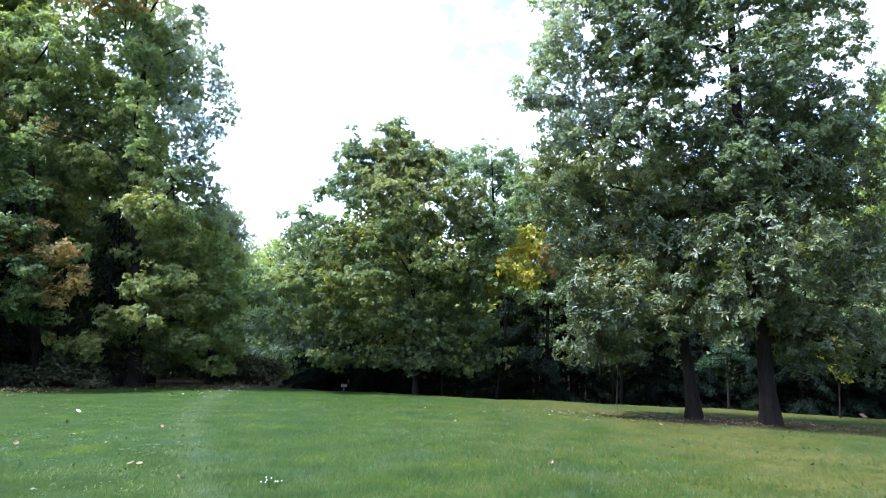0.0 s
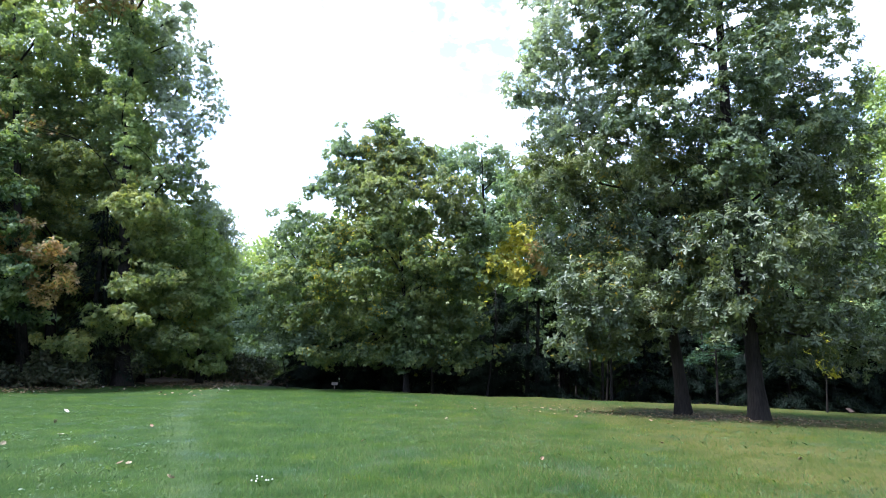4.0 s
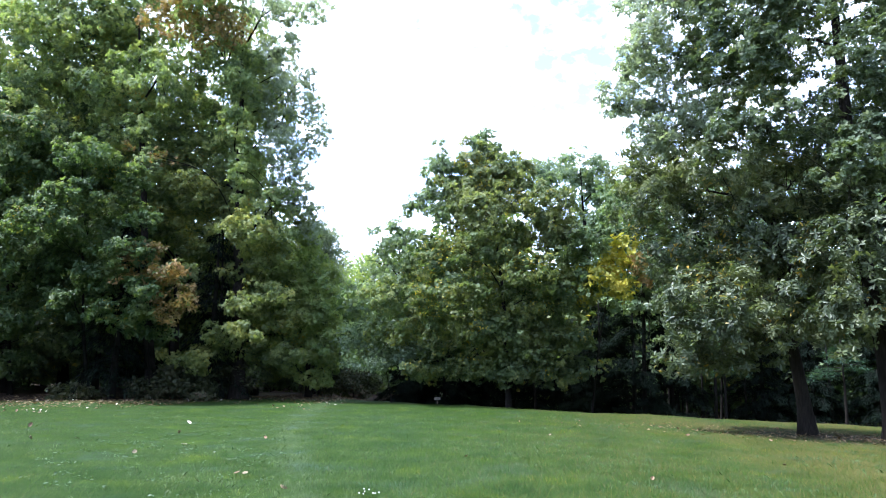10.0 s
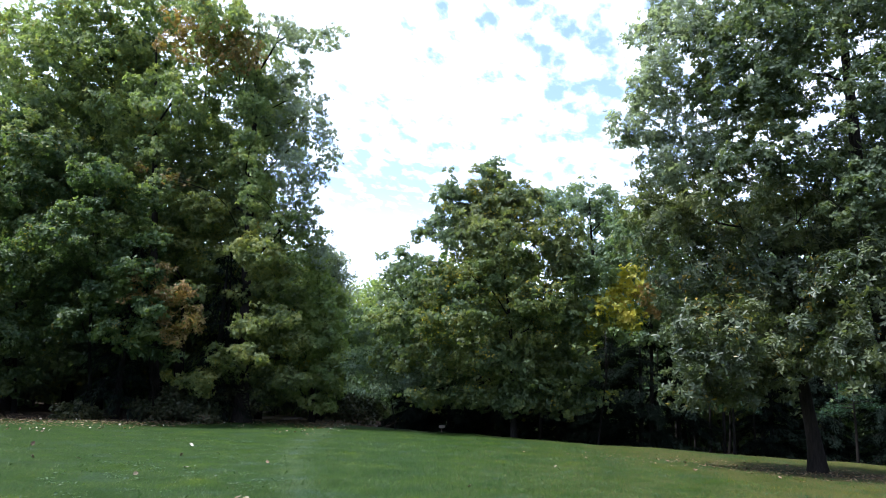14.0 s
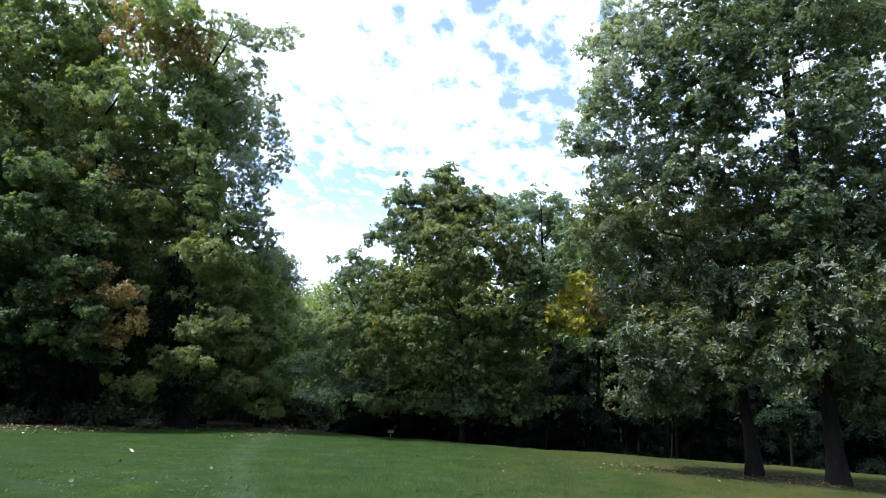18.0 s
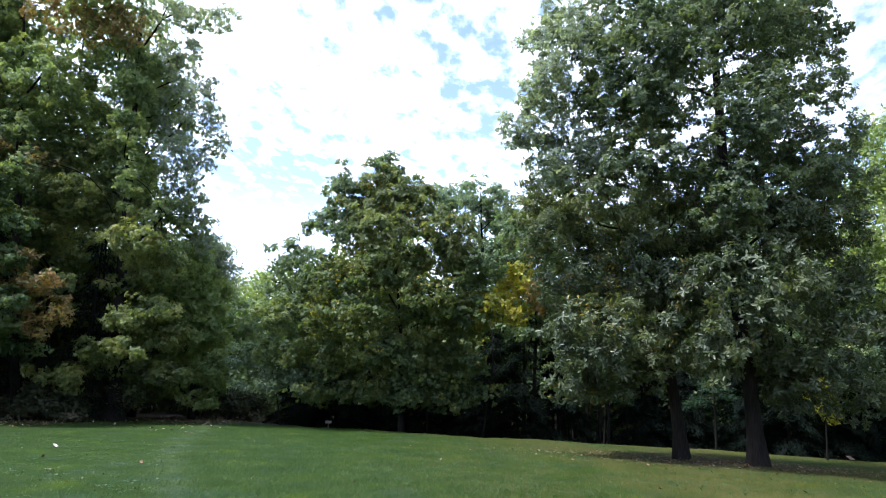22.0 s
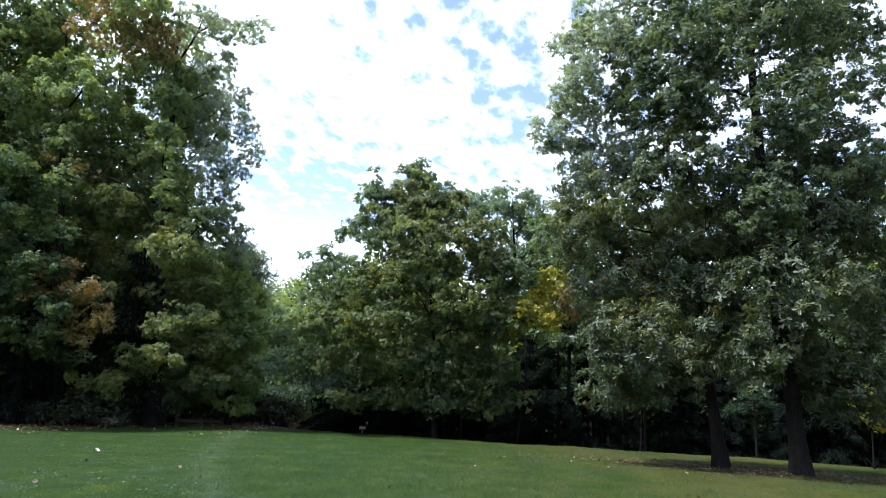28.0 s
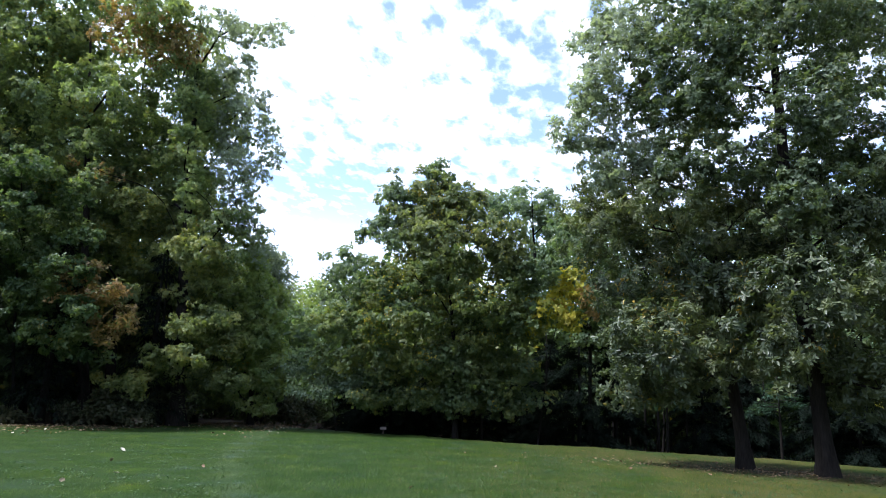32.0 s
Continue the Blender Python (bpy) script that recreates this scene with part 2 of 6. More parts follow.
def tubes(paths, seg=8):
    """Arrays for tapered tubes; each path is (points, radii). Uneven, bark-like girth."""
    vs, ls, ss, base = [], [], [], 0
    for pts, rad in paths:
        pts, rad = np.asarray(pts, float), np.asarray(rad, float)
        tang = unit(np.gradient(pts, axis=0))
        side = unit(np.cross(tang, np.where(np.abs(tang[:, :1]) > 0.9, [[0, 1.0, 0]], [[1.0, 0, 0]])))
        up = np.cross(tang, side)
        a = np.linspace(0, 2 * np.pi, seg, endpoint=False)
        wob = 1 + 0.08 * np.sin(3 * a + base) + 0.05 * np.cos(5 * a + 2.0 * base)
        ring = pts[:, None] + (rad[:, None, None] * wob[None, :, None]) * (np.cos(a)[None, :, None] * side[:, None] + np.sin(a)[None, :, None] * up[:, None])
        n = len(pts)
        vs.append(ring.reshape(-1, 3))
        i, j = np.meshgrid(np.arange(n - 1), np.arange(seg), indexing="ij")
        k = (j + 1) % seg
        q = np.stack([i * seg + j, i * seg + k, (i + 1) * seg + k, (i + 1) * seg + j], -1).reshape(-1, 4) + base
        ls.append(q.ravel())
        ss.append(np.full(len(q), 4))
        ls.append(np.arange(seg)[::1] + base + (n - 1) * seg)
        ss.append(np.array([seg]))
        base += n * seg
    return np.concatenate(vs), np.concatenate(ls), np.concatenate(ss)


def smooth_path(points, n):
    """A curve through a few points."""
    p = np.asarray(points, float)
    t = np.linspace(0, len(p) - 1, n)
    i = np.clip(t.astype(int), 0, len(p) - 2)
    f = (t - i)[:, None]
    g = np.gradient(p, axis=0)
    h00, h10, h01, h11 = 2 * f**3 - 3 * f**2 + 1, f**3 - 2 * f**2 + f, -2 * f**3 + 3 * f**2, f**3 - f**2
    return h00 * p[i] + h10 * g[i] + h01 * p[i + 1] + h11 * g[i + 1]


# outlines of a leaf: along, across, lift of the edge
OVAL = np.array([(0, 0, 0), (0.45, -0.30, 0.10), (1, 0, -0.05), (0.45, 0.30, 0.10)])
OAK = np.array([(0, 0, 0), (0.32, -0.13, 0.06), (0.66, -0.21, 0.06), (1, 0, -0.12), (0.66, 0.21, 0.06), (0.32, 0.13, 0.06)])
BROAD = np.array([(0, 0, 0), (0.48, -0.37, 0.10), (1, 0, -0.08), (0.48, 0.37, 0.10)])
NEEDLE = np.array([(0, 0, 0), (0.5, -0.10, 0.02), (1, 0, -0.12), (0.5, 0.10, 0.02)])
FACES = {4: [(0, 2, 3), (0, 1, 2)], 6: [(0, 3, 4, 5), (0, 1, 2, 3)]}


def leaves(name, at, along, normal, size, outline):
    """One mesh of many folded leaf blades."""
    along = unit(along)
    across = unit(np.cross(normal, along))
    lift = np.cross(along, across)
    o = outline[None] * size[:, None, None]
    v = at[:, None] + o[..., :1] * along[:, None] + o[..., 1:2] * across[:, None] + o[..., 2:] * lift[:, None]
    k = len(outline)
    f = np.array(FACES[k])
    loops = (np.arange(len(at))[:, None, None] * k + f[None]).reshape(-1)
    return quick_mesh(name, v.reshape(-1, 3), loops, np.full(len(at) * len(f), f.shape[1]))


def lobe_sprays(rng, lobes, lai, leaf_area, m, base, clump=0.5):
    """Spray centres and outward directions: lobes (x, y, z, half width, half height) carry separate tufts, leafy on the outside and hollow within."""
    cs, os_ = [], []
    for x, y, z, rx, rz in lobes:
        ry = 0.5 * (rx + rz) * 0.95
        axes = np.array([rx, ry, rz])
        area = 4 * np.pi * (((rx * ry) ** 1.6 + (rx * rz) ** 1.6 + (ry * rz) ** 1.6) / 3) ** (1 / 1.6)
        n = max(8, int(area * lai / (leaf_area * m)))
        k = max(5, int(area / (clump * clump * 2.7)))
        d = unit(rng.normal(size=(k, 3)) + np.array([0, 0, 0.1]))
        ph = rng.uniform(0, 6.28, 4)
        bump = 1 + 0.14 * np.sin(4.1 * d[:, 0] + ph[0] + 3 * d[:, 2]) + 0.13 * np.sin(5.3 * d[:, 2] + ph[1] + 2 * d[:, 1])
        mid = d * (bump * rng.uniform(0.3, 1.0, k) ** 0.6)[:, None] * axes
        big = rng.uniform(0.5, 1.45, k)
        which = rng.choice(k, n, p=big ** 2 / np.sum(big ** 2))
        e = unit(rng.normal(size=(n, 3)) + 0.65 * d[which] + np.array([0, 0, 0.35]))
        rad = clump * big[which] * (0.30 + 0.70 * rng.uniform(0, 1, n) ** 0.6)
        stray = rng.uniform(0, 1, n) < 0.09
        rad = np.where(stray, rad * rng.uniform(0.2, 1.5, n), rad)
        cs.append(np.array([x, y, z]) - base + mid[which] + e * rad[:, None] * np.array([1.1, 1.1, 0.75]))
        os_.append(unit(0.5 * d[which] + e))
    return np.concatenate(cs), np.concatenate(os_)


def spray_leaves(rng, name, c, out, m, spread, size, outline, droop=0.25, flat=0.45, upright=0.45):
    """m leaves about each spray centre, hanging outwards, blades mostly facing up."""
    n = len(c)
    at = np.repeat(c, m, 0) + rng.normal(size=(n * m, 3)) * np.array([spread, spread, spread * flat])
    hor = np.repeat(out * np.array([1, 1, 0.4]), m, 0)
    along = unit(hor + rng.normal(size=(n * m, 3)) * 0.75) + np.array([0, 0, -droop])
    normal = np.array([0, 0, upright]) + 0.7 * np.repeat(out, m, 0) + rng.normal(size=(n * m, 3)) * 0.5
    return leaves(name, at, along, normal, size * rng.uniform(0.65, 1.3, n * m), outline)


def rosette_leaves(rng, name, c, out, m, size, outline):
    """Whorls of m leaves about each twig's tip, as oaks carry them."""
    n = len(c)
    ax = unit(out + rng.normal(size=(n, 3)) * 0.45 + np.array([0, -0.1, 0.25]))
    u = unit(np.cross(ax, rng.normal(size=(n, 3))))
    v = np.cross(ax, u)
    a = (np.arange(m) * 2.4)[None] + rng.uniform(0, 6.28, (n, 1)) + rng.normal(size=(n, m)) * 0.25
    rise = rng.uniform(-0.35, 0.75, (n, m))
    along = np.cos(a)[..., None] * u[:, None] + np.sin(a)[..., None] * v[:, None] + rise[..., None] * ax[:, None] + np.array([0, 0, -0.15])
    normal = np.repeat(ax, m, 0) + rng.normal(size=(n * m, 3)) * 0.3
    at = np.repeat(c, m, 0) - np.repeat(ax, m, 0) * rng.uniform(0, 0.10, (n * m, 1))
    return leaves(name, at, along.reshape(-1, 3), normal, np.repeat(size * rng.uniform(0.75, 1.2, n), m) * rng.uniform(0.6, 1.15, n * m), outline)


def tree(seed, name, stem, girth, crowns, label, bark, group="", spread=0.22, size=0.13, m=12, lai=1.6, clump=0.5, outline=OVAL,
         droop=0.25, flat=0.45, limb_from=0.35, limb_girth=0.24, twigs=9, category="tree", z_drop=0.3, taper=0.8):
    """stem: points from the ground up; crowns: (part name, lobes, material, label)."""
    rng = np.random.default_rng(seed)
    base = np.array(stem[0], float)
    e = thing(name, base, label, category, group)
    p = smooth_path(np.array(stem) - base, 26)
    h = np.linspace(0, 1, 26)
    p[:, :2] += np.cumsum(rng.normal(size=(26, 2)), 0) * girth * 0.05
    r = girth * ((1 - h) ** taper * 0.95 + 0.05) * (1 + 0.8 * np.exp(-h * 26))
    p[0, 2] -= z_drop
    part("trunk", quick_mesh("trunk", *tubes([(p, r)], 12), smooth=True), bark, e)
    fine = []
    # each lobe's limb springs from the nearest fitting point of the stem or of an earlier limb, and rises
    low = h >= limb_from
    nodes, girths = [q for q in p[low]], [g for g in r[low]]
    every = sorted((lobe for crown in crowns for lobe in crown[1]), key=lambda lobe: np.hypot(lobe[0] - base[0], lobe[1] - base[1]))
    for x, y, z, rx, rz in every:
        c = np.array([x, y, z]) - base
        at = np.array(nodes)
        out = np.hypot(at[:, 0] - c[0], at[:, 1] - c[1])
        cost = np.linalg.norm(at - c, axis=1) + 1.2 * np.clip(at[:, 2] - (c[2] - 0.7 * out), 0, None)
        best = int(np.argmin(cost))
        s = at[best]
        span = np.linalg.norm(c - s)
        mid = (s + c) / 2 + np.array([0, 0, 0.10 * span]) + rng.normal(size=3) * 0.07 * span
        far = c + (c - s) * 0.08 + np.array([0, 0, 0.15 * rz])
        q = smooth_path([s, mid, c, far], 12)
        g = max(0.008, min(0.72 * girths[best], girth * limb_girth * 1.3 * float(np.clip(rx / 1.4, 0.45, 1.2))))
        taper_down = np.linspace(g, g * 0.3, 12)
        part("limb", quick_mesh("limb", *tubes([(q, taper_down)], 7), smooth=True), bark, e)
        nodes += [q[i] for i in (3, 5, 7, 9)]
        girths += [taper_down[i] for i in (3, 5, 7, 9)]
        for _ in range(twigs):
            d = unit(rng.normal(size=3)) * np.array([rx, rx, rz]) * rng.uniform(0.7, 1.0)
            a = q[rng.integers(4, 11)]
            b = c + d
            k = (a + b) / 2 + rng.normal(size=3) * 0.1 + np.array([0, 0, 0.08])
            fine.append((smooth_path([a, k, b], 6), np.linspace(g * 0.20, 0.005, 6)))
    if fine:
        part("twig", quick_mesh("twig", *tubes(fine, 4), smooth=True), bark, e, "", "stuff")
    for pname, lobes, mat, plabel, *own in crowns:
        o = dict(size=size, lai=lai, m=m, outline=outline, spread=spread, clump=clump, flat=flat, droop=droop)
        o.update(own[0] if own else {})
        kind = o["outline"]
        c, away = lobe_sprays(rng, lobes, o["lai"], o["size"] ** 2 * (0.31 if kind is OAK else 0.37 if kind is BROAD else 0.30), o["m"], base, o["clump"])
        if kind is OAK or kind is BROAD:
            blades = rosette_leaves(rng, pname, c, away, o["m"], o["size"], kind)
        else:
            blades = spray_leaves(rng, pname, c, away, o["m"], o["spread"], o["size"], kind, o["droop"], o["flat"])
        part(pname, blades, mat, e, plabel, "stuff")
    return e


def conifer(seed, name, base, height, reach, girth, label, needles, bark, first=0.12, group="", size=0.2, per=120, droop=0.5, whorls=16):
    """A spruce or pine: whorls of boughs with hanging sprays."""
    rng = np.random.default_rng(seed)
    base = np.array(base, float)
    e = thing(name, base, label, "tree", group)
    p = np.array([(0, 0, -0.3), (0.02, 0, height * 0.5), (0, 0.03, height)])
    part("trunk", quick_mesh("trunk", *tubes([(smooth_path(p, 16), np.linspace(girth, 0.02, 16))], 9), smooth=True), bark, e)
    boughs, at, out = [], [], []
    for k in range(whorls):
        f = first + (1 - first) * k / whorls
        for j in range(6):
            z = height * (f + rng.uniform(-0.5, 0.5) * (1 - first) / whorls)
            a = rng.uniform(0, 6.28)
            L = reach * (1 - f) ** 0.75 * rng.uniform(0.7, 1.1) + 0.15
            d = np.array([math.cos(a), math.sin(a), 0])
            q = smooth_path([np.array([0, 0, z]), d * L * 0.5 + np.array([0, 0, z + 0.02 * L]), d * L + np.array([0, 0, z - droop * 0.5 * L])], 7)
            boughs.append((q, np.linspace(0.020, 0.006, 7)))
            n = max(10, int(per * L / reach))
            u = rng.uniform(0.15, 1.0, n)
            pos = np.stack([np.interp(u * 6, np.arange(7), q[:, i]) for i in range(3)], -1)
            sidev = np.array([-d[1], d[0], 0])
            pos += sidev * rng.normal(size=(n, 1)) * 0.22 * L * (1.15 - u[:, None]) + rng.normal(size=(n, 3)) * 0.05
            pos[:, 2] -= rng.uniform(0, 0.12, n)
            at.append(pos)
            out.append(np.tile(d, (n, 1)) + sidev * rng.normal(size=(n, 1)) * 0.8)
    for b in boughs:
        part("bough", quick_mesh("bough", *tubes([b], 4), smooth=True), bark, e)
    at, out = np.concatenate(at), np.concatenate(out)
    along = unit(out) + np.array([0, 0, -droop]) + rng.normal(size=at.shape) * 0.25
    normal = np.array([0, 0, 1.0]) + rng.normal(size=at.shape) * 0.4
    part("needles", leaves("needles", at, along, normal, size * rng.uniform(0.7, 1.4, len(at)), NEEDLE), needles, e, "", "stuff")
    return e


# ---- ground ----
def fall(x):
    """The lawn falls gently to the right."""
    x = np.asarray(x, float)
    return -0.035 * np.where(x > 0, np.sqrt(x * x + 4) - 2 + 0.0 * x, 0.0)


def ground_z(x, y):
    x, y = np.asarray(x, float), np.asarray(y, float)
    dip = -0.012 * np.clip(y - 33, 0, 60)
    bank = -0.13 * np.clip(y - lawn_edge(x) - 0.3, 0, 5) * np.clip((x + 9.5) / 2, 0, 1)
    return fall(np.clip(x, -200, 60)) + dip + bank + 0.025 * np.sin(0.7 * x + 0.3 * y) * np.sin(0.45 * y - 0.2 * x)


def lawn_edge(x):
    """How far ahead the mown grass ends."""
    x = np.asarray(x, float)
    return np.interp(x, [-60, -26, -20.6, -17.8, -15.5, -14.2, -13.2, -11, -9.5, -2.9, 1.5, 4, 6.6, 11.5, 16, 20, 26, 60],
                     [20, 23.5, 25.4, 26.6, 28.3, 30, 35, 35, 33, 29.6, 27.1, 27.7, 28.4, 28.9, 28.6, 28.2, 28, 25]) + 0.2 * np.sin(1.7 * x) + 0.12 * np.sin(4.3 * x + 1)


# ---- the two lawn oaks and the trees of the wood's edge ----
tree(11, "oak_tree", [(10.26, 21.50, -0.30), (10.06, 21.50, 2.35), (9.65, 21.50, 6.53), (9.63, 21.50, 10.78), (9.54, 21.50, 13.82), (9.53, 21.50, 16.14)], 0.24, [
    # rim leaves paled in colour to stand for glare from the sky
    ("outer_crown", [(3.3, 21.8, 10.3, 0.65, 0.54), (3.8, 21.8, 9.5, 0.65, 0.51), (4.6, 21.8, 10.0, 0.65, 0.54), (4.2, 21.8, 8.9, 0.73, 0.44), (5.4, 21.8, 9.5, 0.76, 0.54), (6.7, 21.8, 10.7, 0.76, 0.51), (5.8, 21.8, 10.7, 0.65, 0.51), (2.6, 21.3, 10.5, 0.53, 0.53), (3.1, 21.3, 11.5, 0.53, 0.43), (2.8, 21.3, 9.9, 0.46, 0.35), (3.4, 21.3, 14.0, 0.64, 0.64), (4.2, 21.3, 14.9, 0.71, 0.43), (3.9, 21.1, 12.9, 1.09, 1.09), (3.5, 22.2, 11.7, 0.74, 0.74), (4.3, 21.6, 10.4, 0.83, 0.68), (4.6, 20.9, 13.8, 1.04, 0.87), (4.4, 22.0, 11.8, 0.73, 0.66), (4.1, 21.3, 9.1, 0.60, 0.43), (3.5, 20.6, 11.7, 0.69, 0.69)], HAZED_LEAF, "thin pale leaves at the crown's rim", dict(size=0.11, lai=1.2, m=7, clump=0.28, outline=BROAD)),
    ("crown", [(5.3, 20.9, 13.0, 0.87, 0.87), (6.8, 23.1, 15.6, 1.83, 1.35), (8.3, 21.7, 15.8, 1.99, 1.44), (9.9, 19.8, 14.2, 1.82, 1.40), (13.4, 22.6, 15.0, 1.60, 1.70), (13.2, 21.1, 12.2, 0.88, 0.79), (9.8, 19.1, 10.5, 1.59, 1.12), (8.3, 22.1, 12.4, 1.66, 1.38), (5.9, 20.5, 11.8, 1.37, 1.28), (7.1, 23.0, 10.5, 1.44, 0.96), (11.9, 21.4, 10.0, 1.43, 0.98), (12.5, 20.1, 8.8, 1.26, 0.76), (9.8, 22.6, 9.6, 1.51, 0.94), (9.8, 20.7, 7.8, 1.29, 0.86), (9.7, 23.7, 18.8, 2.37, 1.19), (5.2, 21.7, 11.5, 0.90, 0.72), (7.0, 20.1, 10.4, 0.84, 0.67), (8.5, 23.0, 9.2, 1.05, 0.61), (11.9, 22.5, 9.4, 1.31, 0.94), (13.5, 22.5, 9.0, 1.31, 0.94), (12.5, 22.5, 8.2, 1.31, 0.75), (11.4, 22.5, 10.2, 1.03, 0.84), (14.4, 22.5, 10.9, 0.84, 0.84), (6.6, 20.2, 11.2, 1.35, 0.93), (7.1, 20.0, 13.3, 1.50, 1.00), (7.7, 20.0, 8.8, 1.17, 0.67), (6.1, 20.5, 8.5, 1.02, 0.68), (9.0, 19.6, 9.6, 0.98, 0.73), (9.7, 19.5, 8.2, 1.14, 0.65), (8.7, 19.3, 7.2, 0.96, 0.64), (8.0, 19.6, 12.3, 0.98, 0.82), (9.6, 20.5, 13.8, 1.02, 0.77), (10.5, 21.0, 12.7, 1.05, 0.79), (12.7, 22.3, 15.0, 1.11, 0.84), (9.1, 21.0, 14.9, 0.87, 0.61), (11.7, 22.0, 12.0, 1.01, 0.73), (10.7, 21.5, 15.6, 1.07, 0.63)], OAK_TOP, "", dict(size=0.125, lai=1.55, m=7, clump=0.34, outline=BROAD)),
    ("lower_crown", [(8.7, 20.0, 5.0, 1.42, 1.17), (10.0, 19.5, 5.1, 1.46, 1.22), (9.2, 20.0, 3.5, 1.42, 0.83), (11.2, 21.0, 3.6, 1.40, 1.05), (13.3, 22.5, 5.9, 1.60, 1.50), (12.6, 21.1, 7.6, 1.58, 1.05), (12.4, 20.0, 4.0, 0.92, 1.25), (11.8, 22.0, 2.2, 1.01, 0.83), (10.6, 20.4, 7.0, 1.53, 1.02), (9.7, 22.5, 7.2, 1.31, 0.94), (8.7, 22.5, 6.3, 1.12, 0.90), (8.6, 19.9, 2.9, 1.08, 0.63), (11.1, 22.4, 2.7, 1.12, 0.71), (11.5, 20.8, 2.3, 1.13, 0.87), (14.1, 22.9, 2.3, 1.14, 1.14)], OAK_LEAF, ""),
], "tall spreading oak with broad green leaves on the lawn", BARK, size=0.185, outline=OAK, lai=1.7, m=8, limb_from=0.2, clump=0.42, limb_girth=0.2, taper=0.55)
tree(12, "oak_tree", [(8.26, 22.50, -0.23), (7.92, 22.50, 3.08), (7.72, 22.50, 5.54), (7.45, 22.50, 8.09)], 0.2, [
    ("upper_crown", [(3.7, 21.9, 7.2, 1.18, 1.00), (6.1, 24.2, 7.9, 1.72, 1.21), (7.9, 21.6, 7.3, 1.44, 0.99), (4.1, 22.4, 8.0, 1.12, 0.65), (5.6, 20.8, 7.8, 1.30, 0.69), (8.6, 23.2, 8.4, 1.45, 0.87), (4.1, 23.9, 9.2, 0.76, 0.48), (5.1, 22.8, 9.0, 1.04, 0.53)], SUNLIT_OAK_LEAF, "olive green sunlit upper leaves"),
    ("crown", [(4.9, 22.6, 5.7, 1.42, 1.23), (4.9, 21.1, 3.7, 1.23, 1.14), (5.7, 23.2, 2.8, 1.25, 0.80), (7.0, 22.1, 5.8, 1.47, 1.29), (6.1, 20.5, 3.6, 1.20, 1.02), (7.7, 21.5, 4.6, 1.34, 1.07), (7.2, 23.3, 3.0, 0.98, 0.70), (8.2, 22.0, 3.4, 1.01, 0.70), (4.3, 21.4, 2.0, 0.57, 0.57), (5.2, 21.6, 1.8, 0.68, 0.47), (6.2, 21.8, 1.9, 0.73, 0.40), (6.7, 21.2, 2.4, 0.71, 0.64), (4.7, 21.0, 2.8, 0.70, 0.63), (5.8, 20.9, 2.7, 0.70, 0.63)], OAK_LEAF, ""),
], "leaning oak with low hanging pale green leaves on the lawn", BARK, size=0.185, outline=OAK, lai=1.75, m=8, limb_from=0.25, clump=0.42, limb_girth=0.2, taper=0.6)
